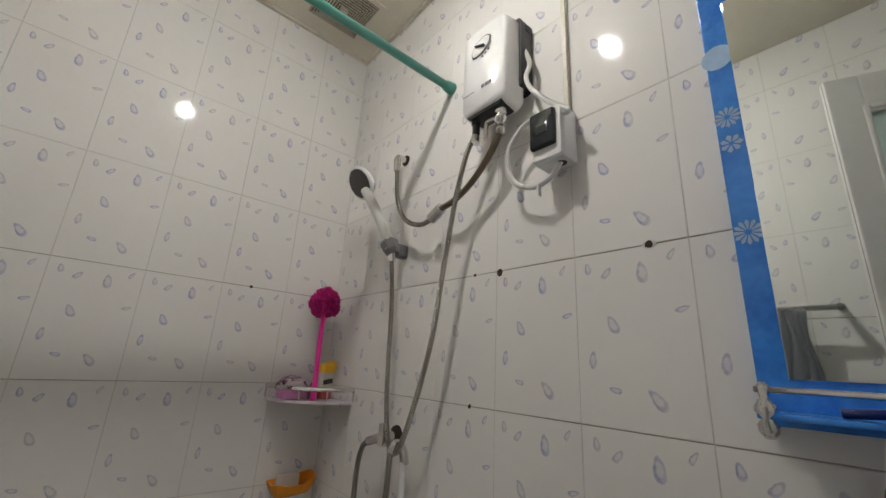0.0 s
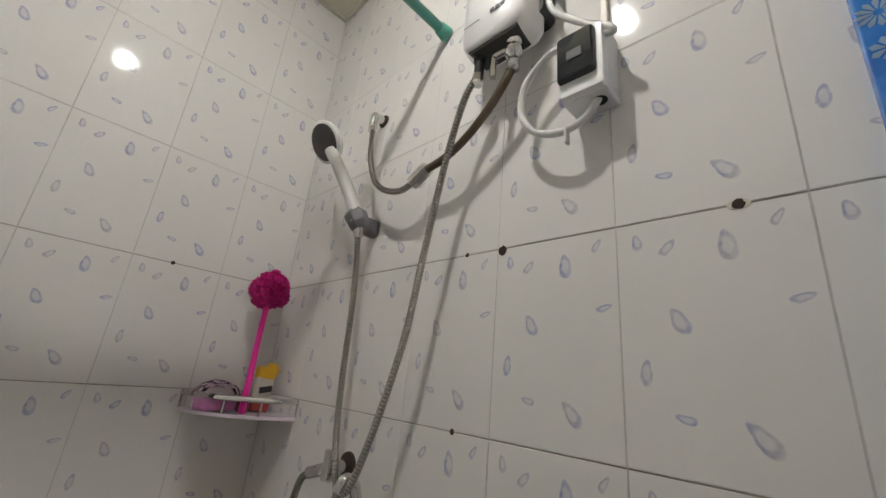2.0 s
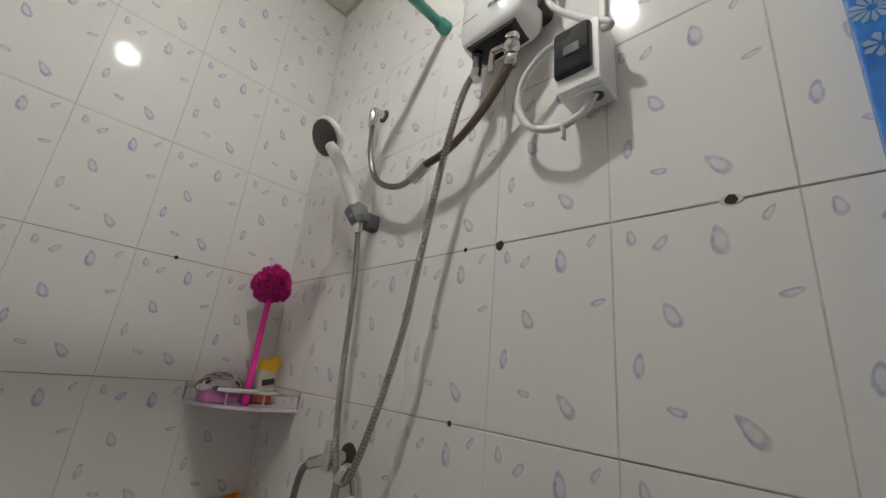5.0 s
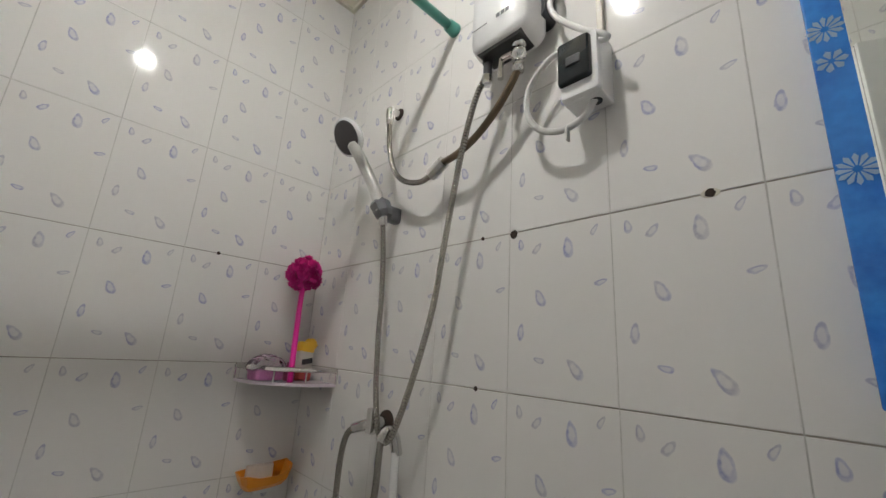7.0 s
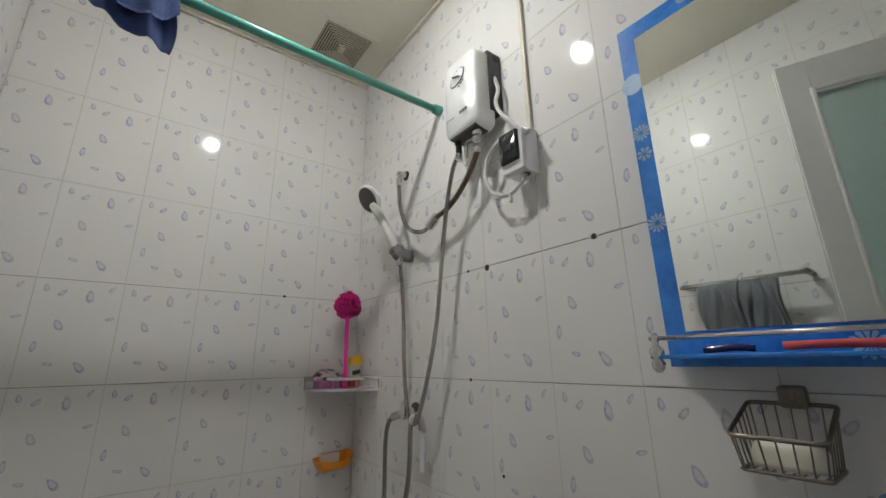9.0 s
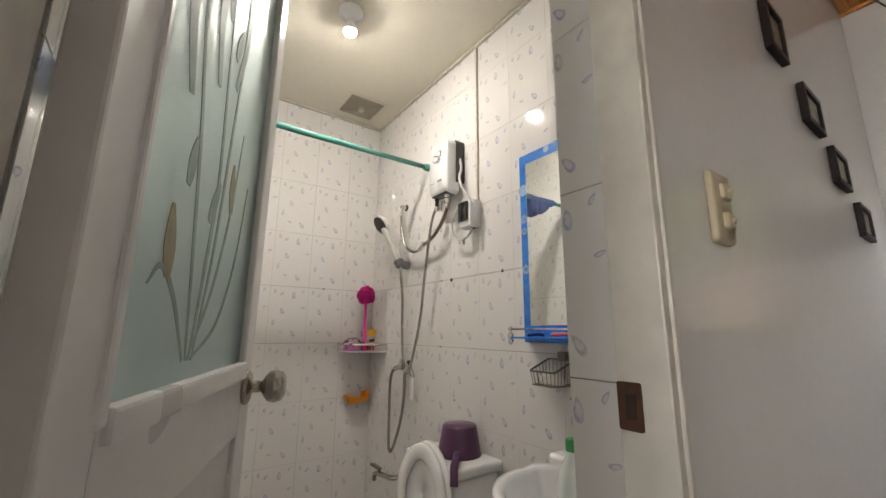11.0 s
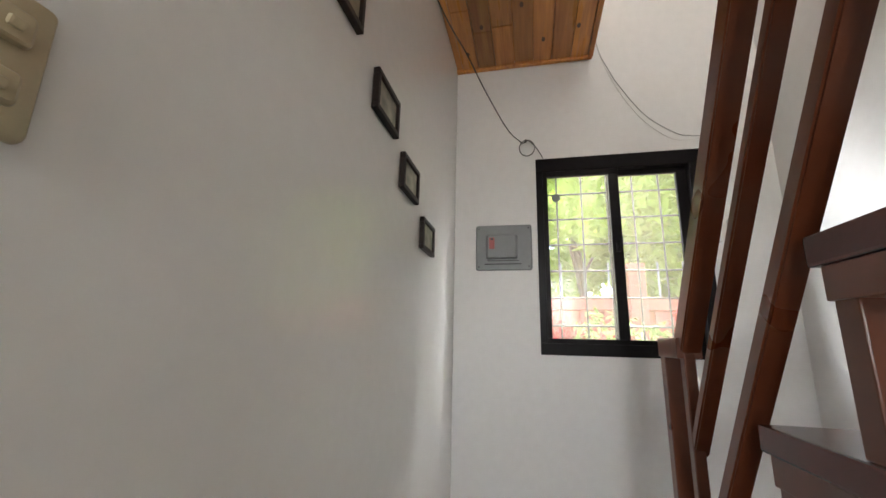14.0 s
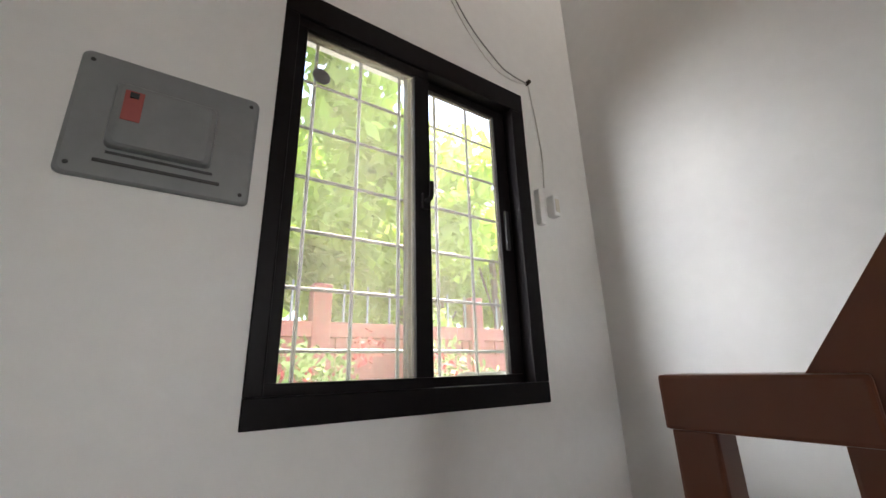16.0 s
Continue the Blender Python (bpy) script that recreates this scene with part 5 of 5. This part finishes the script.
# ---- hall: window, breaker panel, wires ----
window_1 = thing("window_1", (HALL_E, -0.30, 1.065), "black framed sliding window with a white grille", "window", kind="structure")
WY0, WY1, WZ0, WZ1 = -0.672, 0.072, 1.065, 2.02
fr = bmesh.new()
for y0, y1, z0, z1 in ((WY0, WY1, WZ0, WZ0 + 0.052), (WY0, WY1, WZ1 - 0.070, WZ1), (WY0, WY0 + 0.052, WZ0 + 0.052, WZ1 - 0.070), (WY1 - 0.032, WY1, WZ0 + 0.052, WZ1 - 0.070)):
    box(HALL_E - 0.004, HALL_E + 0.07, y0, y1, z0, z1, 0.003, fr)
part("window_frame", fr, M_FRAME, window_1)


def sash(y0, y1, x, left, right):
    s = bmesh.new()
    za, zb = WZ0 + 0.046, WZ1 - 0.066
    box(x, x + 0.024, y0, y1, za, za + 0.028, 0.002, s)
    box(x, x + 0.024, y0, y1, zb - 0.030, zb, 0.002, s)
    box(x, x + 0.024, y0, y0 + right, za + 0.028, zb - 0.030, 0.002, s)
    box(x, x + 0.024, y1 - left, y1, za + 0.028, zb - 0.030, 0.002, s)
    ob = part("sash", s, M_FRAME, window_1)
    g = part("pane", box(x + 0.010, x + 0.014, y0 + right, y1 - left, za + 0.028, zb - 0.030), M_PANE, ob)
    g.visible_shadow = False
    return ob


sash(-0.312, 0.046, HALL_E + 0.004, 0.028, 0.045)
sash(-0.618, -0.262, HALL_E + 0.034, 0.044, 0.045)
part("latch", tube([(HALL_E + 0.002, -0.293, 1.555), (HALL_E - 0.010, -0.293, 1.555), (HALL_E - 0.014, -0.302, 1.565), (HALL_E - 0.014, -0.304, 1.605)], 0.006, 8), M_FRAME, window_1, "black latch")
part("latch_base", box(HALL_E - 0.006, HALL_E + 0.004, -0.302, -0.283, 1.535, 1.575, 0.002), M_FRAME, window_1)
part("pull", box(HALL_E + 0.026, HALL_E + 0.036, -0.600, -0.586, 1.48, 1.60, 0.002), M_BLACK, window_1, "black finger pull")
part("round_sticker", lathe([(0.021, 0), (0.020, 0.0008)], aim((HALL_E + 0.0135, -0.022, 1.815), (-1, 0, 0)), 24), M_GREY, window_1, "round grey sticker")
grille = thing("window_grille", (HALL_E + 0.1, -0.30, 1.08), "thin grey steel window grille of squares", "grille")
for k in range(6):
    yy = -0.031 - 0.121 * k
    if yy > WY0:
        part("bar", tube([(HALL_E + 0.105, yy, WZ0), (HALL_E + 0.105, yy, WZ1)], 0.0048, 6), M_GRILLE, grille)
for k in range(7):
    zz = 1.20 + 0.133 * (k - 1)
    part("bar", tube([(HALL_E + 0.111, WY0, zz), (HALL_E + 0.111, WY1, zz)], 0.0048, 6), M_GRILLE, grille)

panel_board = thing("electrical_panel", (HALL_E, 0.236, 1.455), "grey metal breaker panel with a red tag", "electrical panel")
em = on_east(0.2355, 1.567)
part("plate", put(soft_box(0.272, 0.226, 0.010, 0.012, 0.06, 4), em), M_PANEL, panel_board)
dr = part("door", put(soft_box(0.150, 0.120, 0.016, 0.010, 0.16, 4), em @ pose(-0.008, -0.0095, 0.002)), M_PANEL, panel_board, "raised cover")
part("tag", put(box(-0.013, 0.013, -0.0012, 0, -0.028, 0.028, 0.001), em @ pose(-0.055, -0.0255, 0.018)), M_RED, dr, "faded red tag")
part("tag_hole", put(box(-0.006, 0.006, -0.0012, 0, -0.005, 0.005), em @ pose(-0.055, -0.0268, 0.038)), M_BLACK, dr)
part("slot", put(box(-0.088, 0.088, -0.003, 0, -0.003, 0.003, 0.001), em @ pose(-0.003, -0.0095, -0.083)), M_BLACK, panel_board, "dark slot")
part("slot", put(box(-0.075, 0.075, -0.002, 0, -0.0025, 0.0025, 0.001), em @ pose(-0.003, -0.0098, -0.066)), M_BLACK, panel_board)
for a in (-0.12, 0.12):
    for b in (-0.095, 0.095):
        part("screw", lathe([(0.004, 0), (0.003, 0.0015)], aim((HALL_E - 0.0098, 0.2355 + a, 1.567 + b), (-1, 0, 0)), 10), M_BLACK, panel_board)

XW = HALL_E - 0.005
dark_wire = thing("dark_wire", (XW, 0.11, 2.09), "thin dark slack wire with a coiled loop on a nail", "wire")
wq = random.Random(4)
sag = [(0.0, 2.122), (0.07, 2.075), (0.16, 2.040), (0.27, 2.016), (0.40, 2.001), (0.55, 1.990), (0.70, 1.984), (0.85, 1.988), (1.0, 2.001), (1.2, 2.030), (1.4, 2.053), (1.6, 2.085), (1.74, 2.115)]
slack = [(1.345 - d * 0.978, 0.117 + d * 0.206 + wq.uniform(-0.006, 0.006) * (0.05 < d < 1.1), z + wq.uniform(-0.005, 0.005) * (0.05 < d < 1.1)) for d, z in sag]
part("strand", tube(slack, 0.0020, 6), M_WIRE, dark_wire, "slack strand across the hall")
part("nail", tube([(slack[-1][0], HALL_N, 2.115), (slack[-1][0], HALL_N - 0.012, 2.117)], 0.003, 8), M_RUST, dark_wire)
cl = [(XW - 0.002, 0.112 + 0.038 * math.cos(a * 0.45), 2.085 + 0.044 * math.sin(a * 0.45)) for a in range(4, 30)]
part("coil", tube(cl, 0.0022, 6, steps=2), M_WIRE, dark_wire)
part("strand", tube([(XW, 0.10, 2.125), (XW, 0.070, 2.09), (XW, 0.045, 2.045), (XW, 0.035, 2.022)], 0.0022, 6), M_WIRE, dark_wire)
part("nail", tube([(HALL_E, 0.116, 2.122), (HALL_E - 0.02, 0.117, 2.125)], 0.004, 8), M_RUST, dark_wire)
white_wire = thing("white_wire", (XW, -0.7, 2.08), "thin pale wire hanging from a nail to a switch", "wire")
part("strand", tube([(XW, -0.250, 2.68), (XW, -0.270, 2.58), (XW, -0.300, 2.50), (XW, -0.346, 2.394), (XW, -0.454, 2.215), (XW, -0.577, 2.108), (XW, -0.640, 2.086), (XW, -0.706, 2.082)], 0.0022, 6), M_GREYWIRE, white_wire)
part("strand", tube([(XW, -0.250, 2.68), (XW, -0.276, 2.55), (XW, -0.335, 2.38), (XW, -0.435, 2.20), (XW, -0.550, 2.085), (XW, -0.640, 2.066), (XW, -0.706, 2.080)], 0.0016, 6), M_CORD, white_wire)
part("strand", tube([(XW, -0.712, 2.08), (XW, -0.722, 2.00), (XW, -0.735, 1.90), (XW, -0.742, 1.80), (XW, -0.735, 1.70)], 0.0022, 6), M_CORD, white_wire)
part("nail", tube([(HALL_E, -0.706, 2.083), (HALL_E - 0.018, -0.707, 2.085)], 0.007, 8), M_RUST, white_wire)
small_switch = thing("pull_switch", (HALL_E, -0.735, 1.60), "small white pull switch beside the window", "switch")
part("body", box(HALL_E - 0.022, HALL_E - 0.0005, -0.712, -0.688, 1.565, 1.680, 0.004), M_WHITE, small_switch)
part("plug", box(HALL_E - 0.030, HALL_E - 0.0005, -0.772, -0.742, 1.600, 1.668, 0.005), M_WHITE, small_switch)
part("plug_face", box(HALL_E - 0.032, HALL_E - 0.029, -0.766, -0.749, 1.612, 1.655, 0.001), M_TRIM, small_switch)

# ---- stairs ----
SL = 1.425
RY0, RY1 = -0.333, -0.280


def sloped_bar(x_top, z_top, x_a, x_b, w, t, y0=RY0, y1=RY1):
    """A bar of the balustrade: its upper face passes (x_top, z_top) and climbs towards -x."""
    a = Vector((x_a, 0, z_top + SL * (x_top - x_a)))
    b = Vector((x_b, 0, z_top + SL * (x_top - x_b)))
    nrm = Vector((SL, 0, 1)).normalized() * -t
    bm = bmesh.new()
    ring = []
    for p in (a, b):
        ring.append([bm.verts.new((q.x, y, q.z)) for q, y in ((p, y0), (p, y1), (p + nrm, y1), (p + nrm, y0))])
    for k in range(4):
        bm.faces.new((ring[0][k], ring[0][(k + 1) % 4], ring[1][(k + 1) % 4], ring[1][k]))
    bm.faces.new(ring[0][::-1])
    bm.faces.new(ring[1])
    bmesh.ops.bevel(bm, geom=bm.edges[:], offset=0.004, segments=2, affect="EDGES")
    return bm


balustrade = thing("balustrade", (0.8, -0.30, 0), "brown painted stair balustrade with three slanting rails", "railing")
part("handrail", sloped_bar(0.716, 1.14, 0.728, -1.2, 0, 0.058), M_RAIL, balustrade, "thick slanting handrail")
part("rail", sloped_bar(0.506, 1.14, 0.705, -1.2, 0, 0.028, -0.326, -0.288), M_RAIL, balustrade, "thin middle rail")
part("rail", sloped_bar(0.306, 1.14, 0.57, -1.2, 0, 0.036, -0.330, -0.286), M_RAIL, balustrade, "thin lower rail")
part("handrail_level", box(0.672, 0.842, RY0 - 0.002, RY1 + 0.008, 1.086, 1.142, 0.004), M_RAIL, balustrade, "short level end of the handrail")
part("newel", box(0.794, 0.838, -0.320, -0.276, 0.0, 1.088, 0.004), M_RAIL, balustrade, "square newel post")
part("baluster", box(0.670, 0.703, -0.316, -0.287, 0.45, 1.10, 0.004), M_RAIL, balustrade)

stair = thing("staircase", (0.3, -0.63, 0), "steep open staircase with dark red treads", "staircase")
RISE, RUN = 0.307, 0.214
for k in range(-3, 9):
    zt, xn = 0.98 + RISE * k, 0.36 - RUN * k
    if zt < 0.03:
        continue
    part("tread", box(xn - 0.30, xn, HALL_S + 0.001, -0.297, zt - 0.048, zt, 0.005), M_TREAD, stair, "dark red painted tread")
    part("riser_post", box(xn - 0.075, xn - 0.03, -0.350, -0.306, zt - RISE + 0.0005, zt - 0.0485, 0.003), M_RAIL, stair)
    part("tread_edge", box(xn - 0.285, xn - 0.02, -0.342, -0.303, zt - 0.10, zt - 0.0485, 0.003), M_RAIL, stair, "brown bearer under the tread")

# ---- garden outside the window ----
solid("ground", box(HALL_E + 0.16, 400, -200, 200, -0.35, -0.30), M_GRASS, "garden ground with thin grass", "ground", kind="structure")
fence = thing("garden_fence", (6.0, 0, -0.3), "brick red painted garden fence with pickets", "fence")
part("base_wall", box(6.0, 6.15, -12, 7, -0.3, 1.38, 0.01), M_FENCE, fence, "low brick red wall")
part("coping", box(5.97, 6.18, -12, 7, 1.62, 1.83, 0.02), M_FENCE, fence, "brick red coping rail")
for k in range(34):
    yy = -7.6 + 0.36 * k
    part("baluster", box(6.03, 6.12, yy, yy + 0.12, 1.38, 1.62, 0.01), M_FENCE, fence)
    part("picket", box(6.05, 6.08, yy, yy + 0.03, 1.83, 2.38, 0.005), M_PANEL, fence, "grey iron picket")
for yy in (-7.2, -4.3, -1.62, 1.2, 3.9):
    part("pillar", box(5.95, 6.2, yy, yy + 0.26, -0.3, 2.35, 0.02), M_FENCE, fence, "square brick red pillar")


part("panel", box(6.06, 6.10, -9.0, 6.0, 1.382, 1.618, 0.002), M_FENCE, fence, "low brick red wall panel")


def leaf_cloud(name, centres, count, size, material, label, seed, category="shrub"):
    q = random.Random(seed)
    verts, faces = [], []
    for cx, cy, cz, r in centres:
        for _ in range(count):
            v = Vector((q.gauss(0, 1), q.gauss(0, 1), q.gauss(0, 0.8))).normalized() * r * q.uniform(0.45, 1.05)
            c = Vector((cx, cy, cz)) + v
            a = Vector((q.gauss(0, 1), q.gauss(0, 1), q.gauss(0, 1))).normalized()
            b = a.orthogonal().normalized()
            s = size * q.uniform(0.6, 1.4)
            i = len(verts)
            verts += [c - a * s, c + b * s * 0.4, c + a * s, c - b * s * 0.4]
            faces.append((i, i + 1, i + 2, i + 3))
    me = bpy.data.meshes.new(name)
    me.from_pydata([tuple(v) for v in verts], [], faces)
    me.materials.append(material)
    return me


def tree(x, y, h, r, seed):
    q = random.Random(seed)
    t = thing("tree", (x, y, -0.3), "leafy bright green garden tree", "tree", "garden trees")
    tr = tube([(x, y, -0.3), (x + q.uniform(-0.1, 0.1), y, h * 0.4), (x + q.uniform(-0.2, 0.2), y + q.uniform(-0.2, 0.2), h * 0.8)], 0.09, 8)
    for k in range(4):
        tube([(x, y, h * (0.35 + 0.1 * k)), (x + q.uniform(-0.5, 0.5), y + q.uniform(-0.7, 0.7), h * (0.6 + 0.1 * k))], 0.03, 6, tr)
    part("trunk", tr, M_TRUNK, t)
    cs = [(x + q.uniform(-r, r) * 0.8, y + q.uniform(-r, r), h * q.uniform(0.45, 1.05), r * q.uniform(0.3, 0.55)) for _ in range(13)]
    ob = new("crown", leaf_cloud("crown", cs, 420, 0.13, M_LEAF, "", seed))
    ob.parent = t
    ob.matrix_parent_inverse = t.matrix_basis.inverted()


for x, y, h, r, s in ((5.0, 0.7, 5.8, 1.5, 14), (5.2, -2.6, 6.2, 1.6, 15), (7.6, -0.9, 4.3, 1.3, 1), (8.2, 1.6, 4.8, 1.4, 2), (7.4, -3.4, 4.0, 1.3, 3), (9.5, -5.8, 5.4, 1.8, 4), (9.8, 0.2, 5.8, 1.9, 5), (9.0, 3.9, 5.0, 1.6, 6), (9.2, -2.3, 5.6, 1.6, 7), (8.0, -6.4, 5.2, 1.7, 8), (9.4, -8.6, 6.4, 2.0, 9), (11.0, -4.4, 7.6, 2.2, 10), (11.4, -0.9, 8.0, 2.3, 11), (11.5, 2.4, 7.4, 2.2, 12), (12.0, -8.0, 8.4, 2.5, 13)):
    tree(x, y, h, r, s)
shrub_c = [(5.3 + 0.3 * math.sin(k * 2.3), -3.6 + 0.55 * k, 0.9 + 0.35 * math.sin(k * 1.7), 0.42) for k in range(14)]
tagged(new("shrubs", leaf_cloud("shrubs", shrub_c, 190, 0.06, M_SHRUB, "", 21)), "bright green garden shrubs along the fence", "shrub", kind="stuff")
bloom_c = [(5.1 + 0.3 * math.sin(k * 1.3), -2.8 + 0.9 * k, 1.25 + 0.2 * math.sin(k * 2.1), 0.25) for k in range(6)]
tagged(new("blossoms", leaf_cloud("blossoms", bloom_c, 60, 0.045, M_BLOOM, "", 22)), "red blossoms among the shrubs", "flower", kind="stuff")
parked_car = thing("parked_car", (4.7, -3.7, -0.3), "silver car parked beyond the window", "car")
part("body", box(3.9, 5.7, -4.6, -2.9, 0.0, 0.62, 0.12, seg=3), M_CAR, parked_car, "", True)
part("cabin", box(4.2, 5.3, -4.4, -3.1, 0.6, 1.12, 0.16, seg=3), M_BLACK, parked_car, "dark windows", True)
for wx in (4.25, 5.35):
    for wy in (-4.6, -2.9):
        part("wheel", lathe([(0.30, -0.09), (0.31, -0.06), (0.31, 0.06), (0.30, 0.09)], aim((wx, wy, 0.01), (0, 1, 0)), 20), M_BLACK, parked_car)

# ---- wall tiles ----
TILES = {}


def tile_mesh(x0, x1, z0, z1):
    """A glazed tile with softened edges; local x across, z up, face towards -y, cut to the span given."""
    key = (round(x0, 4), round(x1, 4), round(z0, 4), round(z1, 4))
    if key not in TILES:
        j, e, g = 0.0005, 0.0009, 0.0004
        a, b, c, d = x0 + j * 1.5, x1 - j * 1.5, z0 + j * 1.9, z1 - j * 1.9
        v = [(a, G - 0.0005, c), (b, G - 0.0005, c), (b, G - 0.0005, d), (a, G - 0.0005, d), (a, 0.0009, c), (b, 0.0009, c), (b, 0.0009, d), (a, 0.0009, d), (a + g, 0, c + e), (b - g, 0, c + e), (b - g, 0, d - e), (a + g, 0, d - e)]
        f = [(8, 9, 10, 11), (4, 5, 9, 8), (5, 6, 10, 9), (6, 7, 11, 10), (7, 4, 8, 11), (0, 1, 5, 4), (1, 2, 6, 5), (2, 3, 7, 6), (3, 0, 4, 7)]
        me = bpy.data.meshes.new("tile")
        me.from_pydata(v, [], f)
        me.materials.append(M_TILE)
        TILES[key] = me
    return TILES[key]


def grout_line(parent, m, material, a, b, depth, c, d):
    me = bpy.data.meshes.new("grout_line")
    bm = box(a, b, depth, G + 0.0005, c, d)
    bm.to_mesh(me)
    bm.free()
    me.materials.append(material)
    ob = new("grout_line", me)
    ob.matrix_basis = m
    ob.parent = parent


def tile_wall(parent, m, u0, u1, first, w0, w1, seed):
    """Tiles 0.2 by 0.3 on the plane m from u0 to u1 across and w0 to w1 up; a joint stands at first."""
    q = random.Random(seed)
    cols, u = [], first - 0.2 * math.ceil((first - u0) / 0.2)
    while u < u1 - 0.004:
        r, z = u, 1.05 - 0.3 * math.ceil((1.05 - w0) / 0.3)
        while z < w1 - 0.004:
            a, b = max(u, u0) - u - 0.1, min(u + 0.2, u1) - u - 0.1
            c, d = max(z, w0) - z - 0.15, min(z + 0.3, w1) - z - 0.15
            if b - a > 0.006 and d - c > 0.006:
                ob = new("tile", tile_mesh(a, b, c, d))
                ob.matrix_basis = m @ pose(u + 0.1, 0, z + 0.15, q.uniform(-0.12, 0.12), q.uniform(-0.05, 0.05), q.uniform(-0.12, 0.12))
                ob.parent = parent
            z += 0.3
        if u > u0 + 0.004:
            grout_line(parent, m, M_GROUT, u - 0.0008, u + 0.0008, 0.0003, w0, w1)
        u += 0.2
    z = 1.05 - 0.3 * math.floor((1.05 - w0) / 0.3)
    while z < w1 - 0.004:
        if z > w0 + 0.004:
            grout_line(parent, m, M_DIRTY if 1.0 < z < 1.4 else M_GROUT, u0, u1, 0.0008, z - 0.001, z + 0.001)
        z += 0.3


tile_wall(wall_right, pose(0, 0, 0, 0, 0, -90), -WALL_BACK, -WALL_DOOR, -1.493, 0, CEIL, 1)
tile_wall(wall_back, pose(0, WALL_BACK, 0), WALL_L, WALL_R, -0.194, 0, CEIL, 2)
tile_wall(wall_left, pose(WALL_L, 0, 0, 0, 0, 90), WALL_DOOR, WALL_BACK, 1.493, 0, CEIL, 3)
tile_wall(wall_north, pose(0, WALL_DOOR + 0.005, 0, 0, 0, 180), -WALL_R, -JR, 0.2, 0, CEIL, 4)
tile_wall(wall_north, pose(JR - 0.005, 0, 0, 0, 0, 90) @ pose(0, 0, 0, 0, 0, 180), -WALL_DOOR - 0.004, -0.536, -0.575, 0, CEIL, 5)
